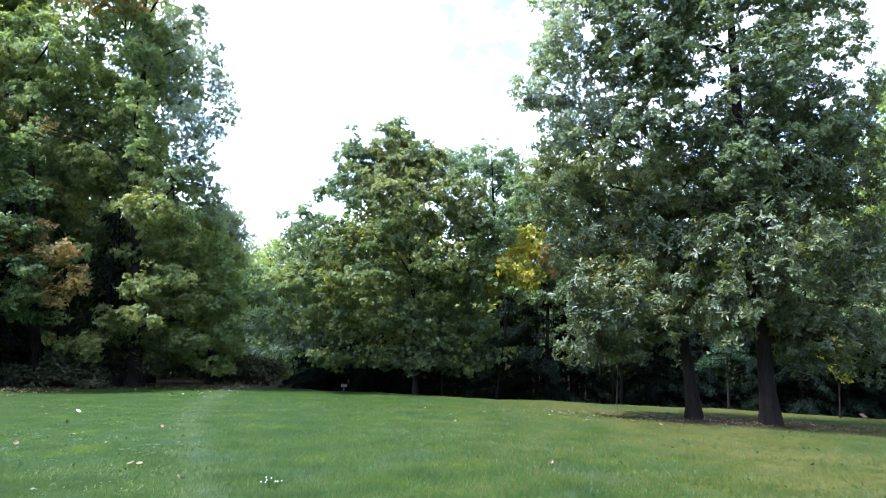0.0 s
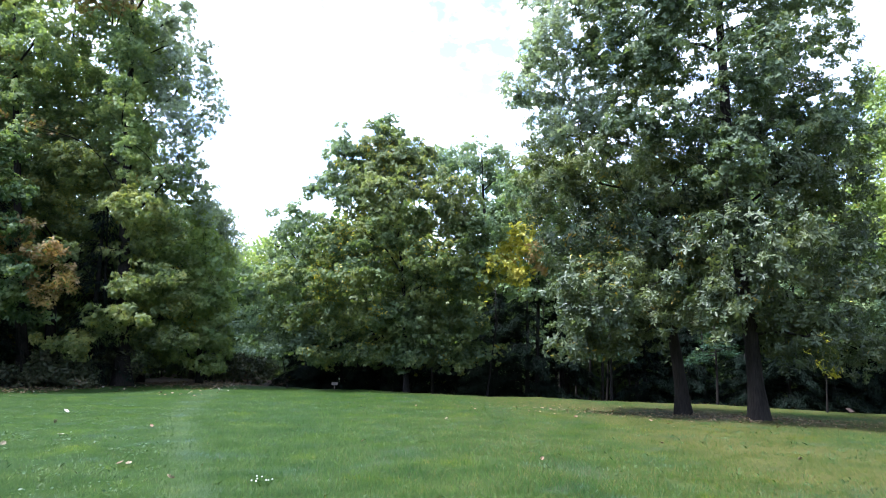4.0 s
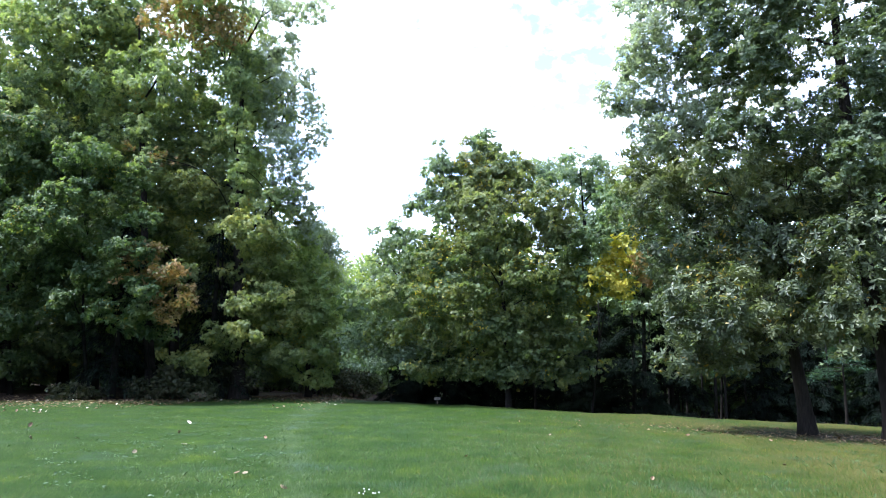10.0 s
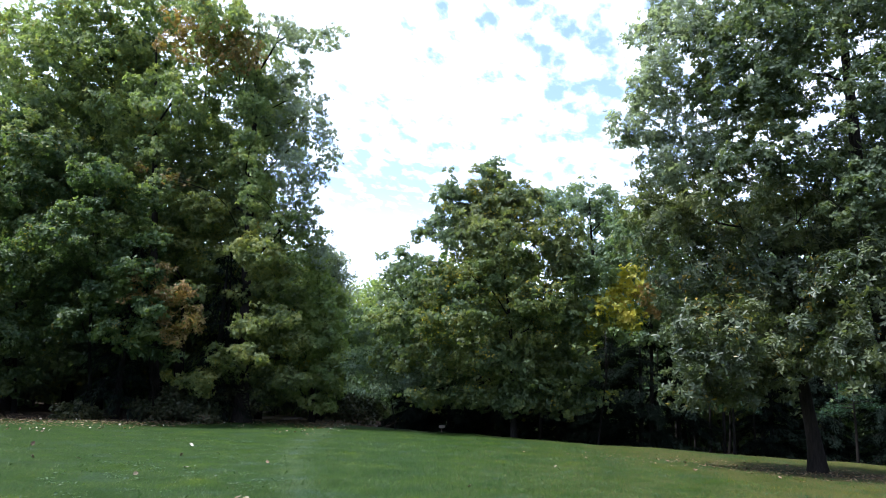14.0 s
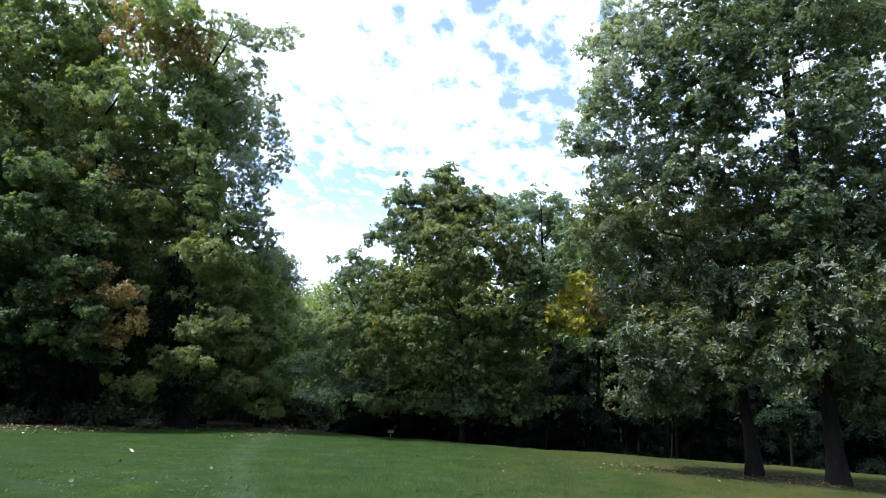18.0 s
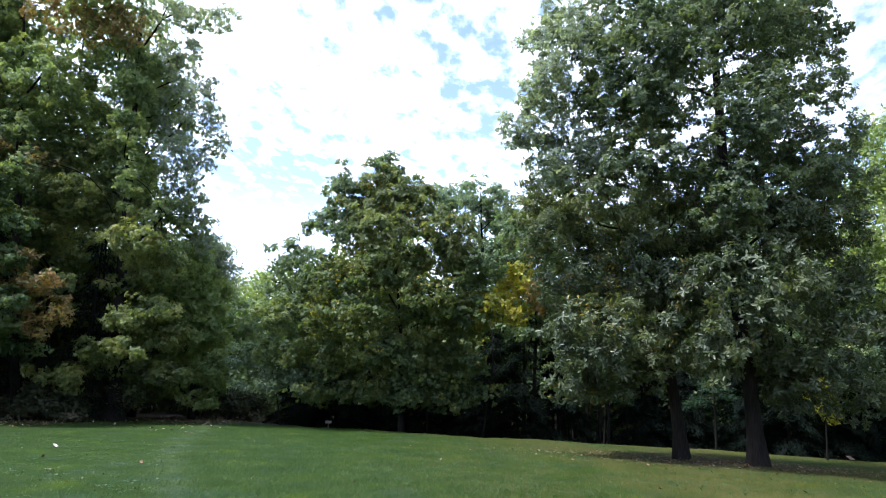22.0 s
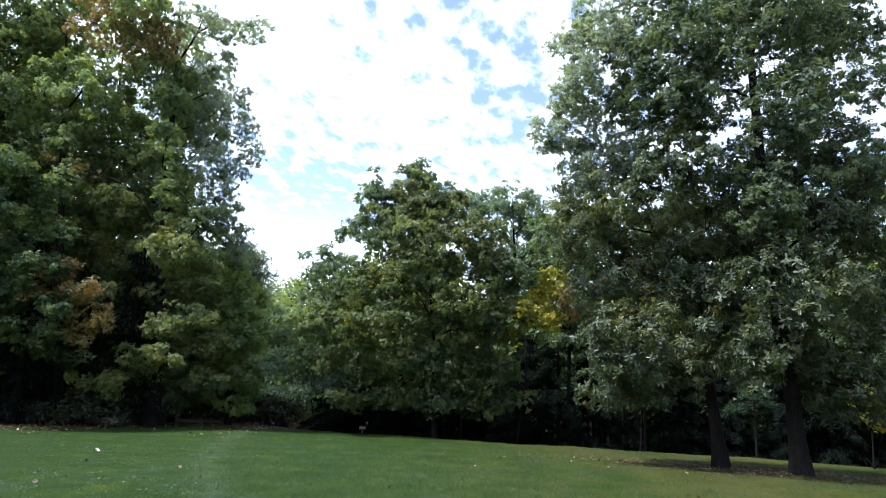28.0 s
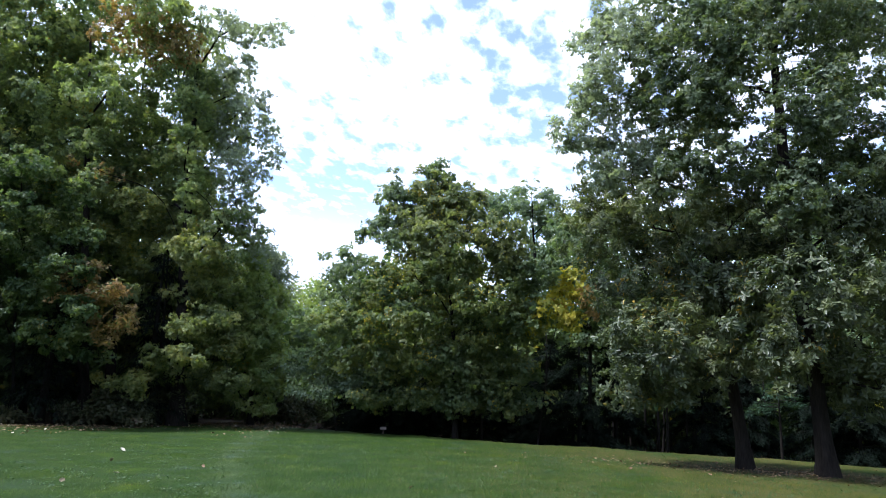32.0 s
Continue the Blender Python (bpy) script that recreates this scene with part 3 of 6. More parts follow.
tree(21, "ash_tree", [(-1.06, 29.80, -0.12), (-1.20, 29.80, 3.31), (-1.59, 29.80, 7.34), (-2.06, 29.80, 11.26)], 0.11, [
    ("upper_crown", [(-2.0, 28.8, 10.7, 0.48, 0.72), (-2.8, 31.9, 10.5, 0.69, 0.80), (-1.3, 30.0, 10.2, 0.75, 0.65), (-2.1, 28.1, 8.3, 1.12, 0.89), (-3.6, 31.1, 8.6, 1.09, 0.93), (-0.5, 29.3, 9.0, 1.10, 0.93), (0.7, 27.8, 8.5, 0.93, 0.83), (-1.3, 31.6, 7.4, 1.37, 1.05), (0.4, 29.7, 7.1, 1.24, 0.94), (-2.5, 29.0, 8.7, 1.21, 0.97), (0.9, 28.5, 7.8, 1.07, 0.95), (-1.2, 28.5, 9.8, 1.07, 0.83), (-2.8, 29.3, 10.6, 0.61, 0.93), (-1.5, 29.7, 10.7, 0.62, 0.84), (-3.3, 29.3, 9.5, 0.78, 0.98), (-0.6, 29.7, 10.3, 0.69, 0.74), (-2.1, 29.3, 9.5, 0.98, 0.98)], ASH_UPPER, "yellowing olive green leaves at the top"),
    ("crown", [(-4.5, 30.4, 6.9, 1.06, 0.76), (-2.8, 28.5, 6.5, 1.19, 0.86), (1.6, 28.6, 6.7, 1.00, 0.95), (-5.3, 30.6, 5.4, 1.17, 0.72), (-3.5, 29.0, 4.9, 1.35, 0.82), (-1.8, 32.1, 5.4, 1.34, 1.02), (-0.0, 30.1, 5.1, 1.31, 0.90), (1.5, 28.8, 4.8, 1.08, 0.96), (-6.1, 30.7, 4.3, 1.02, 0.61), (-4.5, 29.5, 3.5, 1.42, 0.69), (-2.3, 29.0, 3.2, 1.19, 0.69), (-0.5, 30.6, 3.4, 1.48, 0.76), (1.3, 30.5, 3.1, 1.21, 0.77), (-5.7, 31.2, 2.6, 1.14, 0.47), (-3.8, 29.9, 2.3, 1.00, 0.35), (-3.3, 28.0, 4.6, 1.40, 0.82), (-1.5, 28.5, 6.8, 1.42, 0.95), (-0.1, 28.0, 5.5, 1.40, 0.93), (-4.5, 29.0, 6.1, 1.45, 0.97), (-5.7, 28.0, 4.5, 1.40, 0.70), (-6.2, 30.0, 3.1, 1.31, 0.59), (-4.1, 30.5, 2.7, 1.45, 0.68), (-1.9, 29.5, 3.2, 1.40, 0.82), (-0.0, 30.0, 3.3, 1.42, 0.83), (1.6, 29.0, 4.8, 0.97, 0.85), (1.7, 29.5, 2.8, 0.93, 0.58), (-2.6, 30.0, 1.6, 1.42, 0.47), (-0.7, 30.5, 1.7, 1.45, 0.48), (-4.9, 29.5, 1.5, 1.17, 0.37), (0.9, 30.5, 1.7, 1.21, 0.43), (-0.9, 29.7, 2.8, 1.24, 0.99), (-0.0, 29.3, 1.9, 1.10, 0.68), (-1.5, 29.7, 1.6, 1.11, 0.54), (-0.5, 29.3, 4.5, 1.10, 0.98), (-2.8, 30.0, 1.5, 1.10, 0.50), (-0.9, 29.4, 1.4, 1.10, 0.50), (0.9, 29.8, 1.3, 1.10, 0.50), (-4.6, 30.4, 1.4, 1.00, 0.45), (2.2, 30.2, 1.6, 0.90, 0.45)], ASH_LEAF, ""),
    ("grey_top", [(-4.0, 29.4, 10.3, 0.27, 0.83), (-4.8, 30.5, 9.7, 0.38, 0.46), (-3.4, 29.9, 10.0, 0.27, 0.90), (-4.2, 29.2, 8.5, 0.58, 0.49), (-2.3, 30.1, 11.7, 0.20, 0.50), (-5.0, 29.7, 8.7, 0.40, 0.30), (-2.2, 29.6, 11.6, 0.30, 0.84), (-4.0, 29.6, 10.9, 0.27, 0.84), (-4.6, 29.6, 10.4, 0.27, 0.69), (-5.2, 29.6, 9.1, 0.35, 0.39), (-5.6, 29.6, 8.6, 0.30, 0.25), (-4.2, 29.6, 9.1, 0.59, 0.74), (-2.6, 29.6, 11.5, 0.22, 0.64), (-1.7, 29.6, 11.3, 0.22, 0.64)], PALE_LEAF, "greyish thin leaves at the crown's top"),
], "broad green ash tree turning yellow at the lawn's edge", BARK_GREY, size=0.135, m=7, outline=BROAD, limb_from=0.15, clump=0.28, lai=1.9, limb_girth=0.3)
# haze in front of this tree is given by its pale leaf colour
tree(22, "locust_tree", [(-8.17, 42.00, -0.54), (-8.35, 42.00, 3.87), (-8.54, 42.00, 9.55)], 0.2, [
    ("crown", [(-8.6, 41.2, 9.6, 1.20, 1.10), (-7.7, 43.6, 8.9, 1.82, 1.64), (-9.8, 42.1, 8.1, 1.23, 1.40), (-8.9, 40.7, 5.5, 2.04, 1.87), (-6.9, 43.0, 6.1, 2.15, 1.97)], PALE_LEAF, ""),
], "pale green tree behind the ash, haze painted into its leaves", BARK_GREY, size=0.19, m=7, outline=BROAD, clump=0.45, lai=1.5)
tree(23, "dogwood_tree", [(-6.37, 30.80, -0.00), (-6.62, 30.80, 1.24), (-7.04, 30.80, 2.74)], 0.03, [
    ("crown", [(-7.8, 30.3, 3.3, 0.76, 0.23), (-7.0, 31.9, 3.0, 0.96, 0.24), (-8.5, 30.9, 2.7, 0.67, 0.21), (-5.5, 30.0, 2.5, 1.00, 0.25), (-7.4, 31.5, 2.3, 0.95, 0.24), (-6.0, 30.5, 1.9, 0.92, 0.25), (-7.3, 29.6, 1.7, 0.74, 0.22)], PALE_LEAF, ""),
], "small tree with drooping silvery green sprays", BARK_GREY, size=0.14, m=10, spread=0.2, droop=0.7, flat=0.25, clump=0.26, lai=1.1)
# yellow-green tree; its light leaf colour also carries distance haze
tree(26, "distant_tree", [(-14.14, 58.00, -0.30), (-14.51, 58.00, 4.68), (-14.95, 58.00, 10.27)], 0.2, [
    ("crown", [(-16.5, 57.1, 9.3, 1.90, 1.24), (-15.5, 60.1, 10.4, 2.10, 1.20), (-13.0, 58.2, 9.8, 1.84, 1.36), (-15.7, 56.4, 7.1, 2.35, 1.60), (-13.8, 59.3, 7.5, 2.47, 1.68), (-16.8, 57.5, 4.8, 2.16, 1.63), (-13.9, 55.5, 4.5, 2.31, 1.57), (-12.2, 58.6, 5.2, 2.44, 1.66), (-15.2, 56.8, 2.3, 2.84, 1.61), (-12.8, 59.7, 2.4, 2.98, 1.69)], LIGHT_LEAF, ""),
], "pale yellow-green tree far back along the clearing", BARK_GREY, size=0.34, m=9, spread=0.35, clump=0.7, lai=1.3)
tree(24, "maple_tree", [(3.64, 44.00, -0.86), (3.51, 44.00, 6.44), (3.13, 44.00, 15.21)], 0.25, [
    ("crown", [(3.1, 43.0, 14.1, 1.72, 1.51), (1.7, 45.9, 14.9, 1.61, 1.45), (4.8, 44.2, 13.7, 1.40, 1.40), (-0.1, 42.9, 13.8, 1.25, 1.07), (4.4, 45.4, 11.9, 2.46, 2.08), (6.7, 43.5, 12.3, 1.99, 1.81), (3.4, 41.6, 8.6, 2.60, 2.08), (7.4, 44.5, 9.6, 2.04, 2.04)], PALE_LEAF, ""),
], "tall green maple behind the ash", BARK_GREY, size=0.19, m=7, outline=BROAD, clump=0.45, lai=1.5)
tree(25, "young_maple_tree", [(2.45, 30.40, -0.35), (2.9, 29.80, 3.42), (3.57, 29.00, 6.45)], 0.04, [
    ("crown", [(2.8, 28.4, 5.2, 0.99, 0.57), (3.4, 28.9, 6.0, 0.77, 0.63), (3.9, 28.4, 6.8, 0.57, 0.66), (2.2, 28.9, 4.7, 0.58, 0.34), (3.7, 28.4, 4.9, 0.66, 0.43)], YELLOW_LEAF, ""),
    ("red_foliage", [(4.3, 28.4, 6.0, 0.38, 0.62), (4.6, 28.9, 5.4, 0.43, 0.43)], RUST_LEAF, "reddish brown turning leaves", dict(lai=1.2)),
    ("green_foliage", [(2.6, 28.4, 6.8, 0.57, 0.71), (3.0, 28.9, 7.9, 0.48, 0.67), (2.0, 28.4, 5.7, 0.43, 0.47), (3.5, 28.4, 8.5, 0.43, 0.57), (4.2, 28.9, 7.8, 0.43, 0.53)], WOOD_LEAF, "green leaves among the yellow ones"),
], "slender maple with yellow leaves over green boughs", BARK_GREY, size=0.16, m=6, outline=BROAD, clump=0.26, lai=1.5)
conifer(300, "spruce_tree", (4.70, 33.60, -0.77), 6.67, 2.3, 0.13, "spruce at the wood's edge, needles near-black for painted shade", SHADED_SPRUCE_NEEDLE, BARK_GREY, group='dark conifers', per=330, whorls=15, size=0.17, first=0.05)
conifer(301, "spruce_tree", (3.23, 34.60, -0.73), 5.71, 2.2, 0.13, "spruce at the wood's edge, needles near-black for painted shade", SHADED_SPRUCE_NEEDLE, BARK_GREY, group='dark conifers', per=330, whorls=15, size=0.17, first=0.05)
conifer(302, "spruce_tree", (6.49, 34.10, -0.83), 6.12, 2.2, 0.13, "spruce at the wood's edge, needles near-black for painted shade", SHADED_SPRUCE_NEEDLE, BARK_GREY, group='dark conifers', per=330, whorls=15, size=0.17, first=0.05)
conifer(303, "spruce_tree", (2.08, 35.60, -0.71), 4.43, 2.0, 0.13, "spruce at the wood's edge, needles near-black for painted shade", SHADED_SPRUCE_NEEDLE, BARK_GREY, group='dark conifers', per=330, whorls=15, size=0.17, first=0.05)
# spruces from here on are added to fill dark gaps below the wood
conifer(304, "spruce_tree", (10.82, 34.80, -0.99), 6.00, 2.2, 0.13, "spruce at the wood's edge, needles near-black for painted shade", SHADED_SPRUCE_NEEDLE, BARK_GREY, group='dark conifers', per=330, whorls=15, size=0.17, first=0.05)
conifer(305, "spruce_tree", (12.86, 34.20, -1.05), 4.92, 2.1, 0.13, "spruce at the wood's edge, needles near-black for painted shade", SHADED_SPRUCE_NEEDLE, BARK_GREY, group='dark conifers', per=330, whorls=15, size=0.17, first=0.05)
conifer(306, "spruce_tree", (15.97, 34.60, -1.16), 5.69, 2.2, 0.13, "spruce at the wood's edge, needles near-black for painted shade", SHADED_SPRUCE_NEEDLE, BARK_GREY, group='dark conifers', per=330, whorls=15, size=0.17, first=0.05)
conifer(307, "spruce_tree", (17.76, 34.00, -1.22), 4.89, 2.1, 0.13, "spruce at the wood's edge, needles near-black for painted shade", SHADED_SPRUCE_NEEDLE, BARK_GREY, group='dark conifers', per=330, whorls=15, size=0.17, first=0.05)
conifer(308, "spruce_tree", (20.32, 34.60, -1.31), 5.94, 2.2, 0.13, "spruce at the wood's edge, needles near-black for painted shade", SHADED_SPRUCE_NEEDLE, BARK_GREY, group='dark conifers', per=330, whorls=15, size=0.17, first=0.05)
conifer(309, "spruce_tree", (21.96, 34.10, -1.36), 5.42, 2.2, 0.13, "spruce at the wood's edge, needles near-black for painted shade", SHADED_SPRUCE_NEEDLE, BARK_GREY, group='dark conifers', per=330, whorls=15, size=0.17, first=0.05)
conifer(310, "spruce_tree", (-4.60, 35.60, -0.66), 4.23, 2.2, 0.13, "spruce at the wood's edge, needles near-black for painted shade", SHADED_SPRUCE_NEEDLE, BARK_GREY, group='dark conifers', per=330, whorls=15, size=0.17, first=0.05)
conifer(311, "spruce_tree", (-2.64, 36.60, -0.69), 4.37, 2.2, 0.13, "spruce at the wood's edge, needles near-black for painted shade", SHADED_SPRUCE_NEEDLE, BARK_GREY, group='dark conifers', per=330, whorls=15, size=0.17, first=0.05)
conifer(312, "spruce_tree", (0.05, 36.10, -0.69), 4.09, 2.2, 0.13, "spruce at the wood's edge, needles near-black for painted shade", SHADED_SPRUCE_NEEDLE, BARK_GREY, group='dark conifers', per=330, whorls=15, size=0.17, first=0.05)
conifer(313, "spruce_tree", (-6.52, 36.60, -0.67), 3.66, 2.2, 0.13, "spruce at the wood's edge, needles near-black for painted shade", SHADED_SPRUCE_NEEDLE, BARK_GREY, group='dark conifers', per=330, whorls=15, size=0.17, first=0.05)
conifer(34, "pine_tree", (7.86, 30.00, -0.37), 3.60, 2.5, 0.07, "young pine with pale bluish green low boughs", PINE_NEEDLE, BARK_GREY, first=0.62, whorls=3, group='young pines', droop=0.22, per=330, size=0.13)
conifer(35, "pine_tree", (12.71, 30.50, -0.56), 3.60, 2.3, 0.07, "young pine with pale bluish green low boughs", PINE_NEEDLE, BARK_GREY, first=0.66, whorls=2, group='young pines', droop=0.22, per=300, size=0.13)
tree(46, "maple_tree", [(5.1, 33.2, -0.5), (5.2, 33.2, 4.0), (5.3, 33.2, 9.0)], 0.12, [
    ("crown", [(5.4, 32.6, 6.7, 1.36, 1.09), (4.2, 33.2, 7.8, 1.24, 1.11), (6.9, 33.8, 7.5, 1.27, 1.13), (5.7, 32.6, 9.2, 1.22, 1.09), (5.0, 33.2, 5.1, 1.38, 0.97), (4.3, 33.8, 10.1, 1.13, 0.84), (7.0, 32.6, 5.6, 1.22, 1.09)], WOOD_LEAF, ""),
], "green maple between the ash and the lawn oaks", BARK_GREY, size=0.17, m=7, outline=BROAD, clump=0.4, lai=1.7)
tree(43, "maple_tree", [(13.99, 38.00, -1.13), (14.24, 38.00, 6.02), (14.46, 38.00, 11.92)], 0.2, [
    ("crown", [(9.4, 37.3, 10.6, 2.18, 1.55), (13.5, 40.0, 11.9, 2.33, 1.67), (16.1, 38.2, 11.3, 2.23, 1.59), (18.6, 36.5, 11.6, 2.13, 1.67), (11.4, 39.2, 8.4, 2.61, 1.96), (14.4, 37.5, 8.2, 2.50, 1.87), (17.1, 35.7, 8.0, 2.38, 1.78), (21.7, 38.4, 9.5, 2.24, 1.92), (15.9, 36.7, 5.3, 2.45, 1.84), (21.1, 39.4, 6.0, 2.63, 1.97)], WOOD_LEAF, ""),
], "broad green maple in the wood behind the oaks", BARK_GREY, size=0.26, m=10, spread=0.28, clump=0.55, lai=1.2)
# maple added to cover bright background and shade the stems on the right
tree(44, "maple_tree", [(22.28, 35.00, -1.39), (22.68, 35.00, 4.11), (23.26, 35.00, 9.48)], 0.15, [
    ("crown", [(20.6, 34.0, 8.0, 1.70, 1.28), (24.7, 37.1, 9.3, 1.85, 1.39), (25.5, 35.2, 8.6, 2.05, 1.47), (19.5, 33.4, 5.6, 1.95, 1.34), (23.7, 36.4, 6.3, 2.12, 1.45), (24.8, 34.5, 5.9, 2.01, 1.44), (19.5, 32.6, 3.4, 1.90, 1.22), (23.9, 35.6, 3.6, 2.08, 1.34), (25.4, 34.0, 3.5, 1.98, 1.42), (19.3, 36.3, 4.1, 1.82, 1.21), (21.9, 34.9, 1.8, 2.04, 0.99), (23.5, 33.2, 1.8, 1.94, 0.94)], WOOD_LEAF, ""),
], "low-branched green maple inside the wood", BARK_GREY, size=0.18, m=10, spread=0.2, clump=0.5, lai=1.2)
tree(41, "tulip_tree", [(22.79, 32.50, -1.26), (22.96, 32.50, 5.61), (23.07, 32.50, 14.76)], 0.16, [
    ("crown", [(22.8, 31.7, 14.5, 1.59, 1.59), (25.2, 34.2, 13.0, 2.56, 1.99), (22.3, 32.6, 11.8, 1.36, 1.63), (21.7, 31.2, 9.2, 2.08, 1.82), (25.6, 33.6, 9.2, 2.52, 2.24), (25.7, 32.1, 15.3, 1.87, 2.14), (20.7, 30.8, 7.2, 1.54, 1.03)], LIGHT_LEAF, ""),
], "tall yellow-green tree at the wood's edge", BARK_GREY, size=0.24, m=10, spread=0.24)
tree(42, "young_maple_tree", [(15.92, 27.60, -0.49), (15.97, 27.60, 1.28), (15.92, 27.60, 2.86)], 0.04, [
    ("crown", [(15.9, 27.6, 1.8, 0.51, 0.64), (15.7, 27.6, 2.5, 0.37, 0.32), (16.2, 27.6, 1.2, 0.41, 0.28)], YELLOW_LEAF, ""),
], "young maple with bright yellow-green leaves", BARK_GREY, size=0.12, m=6, outline=BROAD, clump=0.24, lai=1.2)
tree(60, "oak_tree", [(-26.32, 36.00, -0.04), (-27.19, 36.00, 6.45), (-28.58, 36.00, 17.65)], 0.26, [
    ("crown", [(-25.4, 35.0, 17.4, 2.34, 1.46), (-24.1, 37.6, 16.8, 1.88, 1.41), (-28.7, 36.2, 17.4, 3.32, 2.11), (-30.5, 34.5, 15.3, 2.88, 2.59), (-26.3, 37.3, 15.5, 2.80, 2.18), (-28.7, 35.5, 12.5, 3.55, 2.36), (-24.3, 33.6, 9.6, 3.08, 2.24), (-30.8, 36.5, 8.0, 3.65, 2.74), (-22.0, 35.0, 12.5, 2.33, 2.04), (-26.8, 37.8, 6.7, 3.46, 2.52), (-21.8, 35.9, 8.7, 2.40, 2.10), (-27.2, 34.1, 3.0, 3.41, 2.28), (-23.4, 37.0, 3.9, 2.77, 2.46)], WOOD_LEAF, ""),
], "broad green oak behind the wood's edge", BARK_GREY, size=0.3, m=10, spread=0.3, clump=0.6)
def crown_fill(seed, x0, x1, y, z0, z1, step, r):
    """Lobes that fill a broad crown from side to side."""
    rng = np.random.default_rng(seed)
    return [(float(x + rng.uniform(-0.5, 0.5) * step), float(y + rng.uniform(-1, 1)), float(z + rng.uniform(-0.4, 0.4) * step), r * float(rng.uniform(0.8, 1.15)), 0.8 * r * float(rng.uniform(0.8, 1.15)))
            for x in np.arange(x0, x1, step) for z in np.arange(z0, z1, step)]


tree(62, "oak_tree", [(-18.6, 34.0, 0.0), (-18.9, 34.0, 7.0), (-19.3, 34.0, 21.0)], 0.28, [
    ("crown", crown_fill(63, -24.5, -14.6, 34.0, 7.5, 22.0, 2.6, 1.6), RED_OAK_LEAF, ""),
], "tall green oak close behind the wood's edge", BARK, size=0.2, m=7, outline=BROAD, lai=1.25, clump=0.5, twigs=4, limb_girth=0.14)
tree(64, "oak_tree", [(-26.4, 31.5, 0.0), (-26.6, 31.5, 6.0), (-27.0, 31.5, 18.0)], 0.24, [
    ("crown", crown_fill(65, -29.5, -21.5, 31.5, 3.0, 19.0, 2.6, 1.6), WOOD_LEAF, ""),
], "broad green oak close behind the maples", BARK, size=0.22, m=7, outline=BROAD, lai=1.2, clump=0.5, twigs=4, limb_girth=0.14)
tree(51, "red_oak_tree", [(-13.52, 30.50, -0.00), (-13.84, 30.50, 4.61), (-14.18, 30.50, 11.23), (-14.64, 30.50, 20.98)], 0.32, [
    # paler rim colour imitates the bright sky bleeding over the leaves
    ("outer_crown", [(-13.2, 29.7, 19.0, 1.48, 0.99), (-13.9, 32.2, 17.6, 1.07, 1.21), (-12.5, 30.6, 14.7, 1.07, 1.07), (-11.7, 29.3, 11.6, 1.10, 1.10), (-12.2, 30.2, 13.2, 0.95, 0.9), (-12.6, 30.6, 16.0, 0.9, 0.8), (-11.9, 30.4, 10.0, 0.8, 0.8), (-10.8, 30.1, 18.9, 1.15, 0.60), (-12.6, 31.3, 19.7, 1.04, 0.78), (-12.4, 30.6, 17.2, 0.92, 0.92), (-11.3, 29.8, 15.0, 0.99, 0.89), (-11.0, 31.1, 14.3, 0.73, 0.73), (-10.4, 30.3, 12.7, 0.81, 0.71), (-10.8, 29.4, 11.2, 0.83, 0.79), (-11.2, 30.8, 10.2, 0.77, 0.72), (-10.7, 29.9, 9.0, 0.70, 0.70), (-10.7, 31.3, 8.7, 0.57, 0.68), (-10.2, 30.5, 7.8, 0.56, 0.56)], HAZED_LEAF, "thin pale leaves at the crown's rim", dict(lai=1.05, clump=0.27, size=0.105)),
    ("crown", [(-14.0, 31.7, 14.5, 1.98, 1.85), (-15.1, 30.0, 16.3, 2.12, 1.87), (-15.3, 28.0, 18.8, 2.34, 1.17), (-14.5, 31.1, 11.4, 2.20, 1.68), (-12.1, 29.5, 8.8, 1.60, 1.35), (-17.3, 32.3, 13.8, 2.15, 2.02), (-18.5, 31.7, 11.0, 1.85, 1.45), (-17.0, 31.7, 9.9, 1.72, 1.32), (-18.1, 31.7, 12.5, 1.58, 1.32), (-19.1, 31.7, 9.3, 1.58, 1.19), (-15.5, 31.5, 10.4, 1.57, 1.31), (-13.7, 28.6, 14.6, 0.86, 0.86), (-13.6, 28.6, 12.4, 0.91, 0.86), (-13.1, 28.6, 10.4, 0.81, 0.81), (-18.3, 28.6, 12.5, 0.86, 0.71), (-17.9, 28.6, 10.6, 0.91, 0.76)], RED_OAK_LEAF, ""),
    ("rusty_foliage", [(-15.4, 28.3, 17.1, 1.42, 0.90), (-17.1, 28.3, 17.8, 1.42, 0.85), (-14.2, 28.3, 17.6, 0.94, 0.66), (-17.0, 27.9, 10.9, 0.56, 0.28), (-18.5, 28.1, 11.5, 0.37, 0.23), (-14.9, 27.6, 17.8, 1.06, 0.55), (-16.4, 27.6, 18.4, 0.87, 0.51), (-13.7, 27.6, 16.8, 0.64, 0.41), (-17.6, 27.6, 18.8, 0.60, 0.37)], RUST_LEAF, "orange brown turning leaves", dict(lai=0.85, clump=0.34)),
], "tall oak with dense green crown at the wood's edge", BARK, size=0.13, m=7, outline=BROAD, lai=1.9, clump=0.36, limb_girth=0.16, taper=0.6)
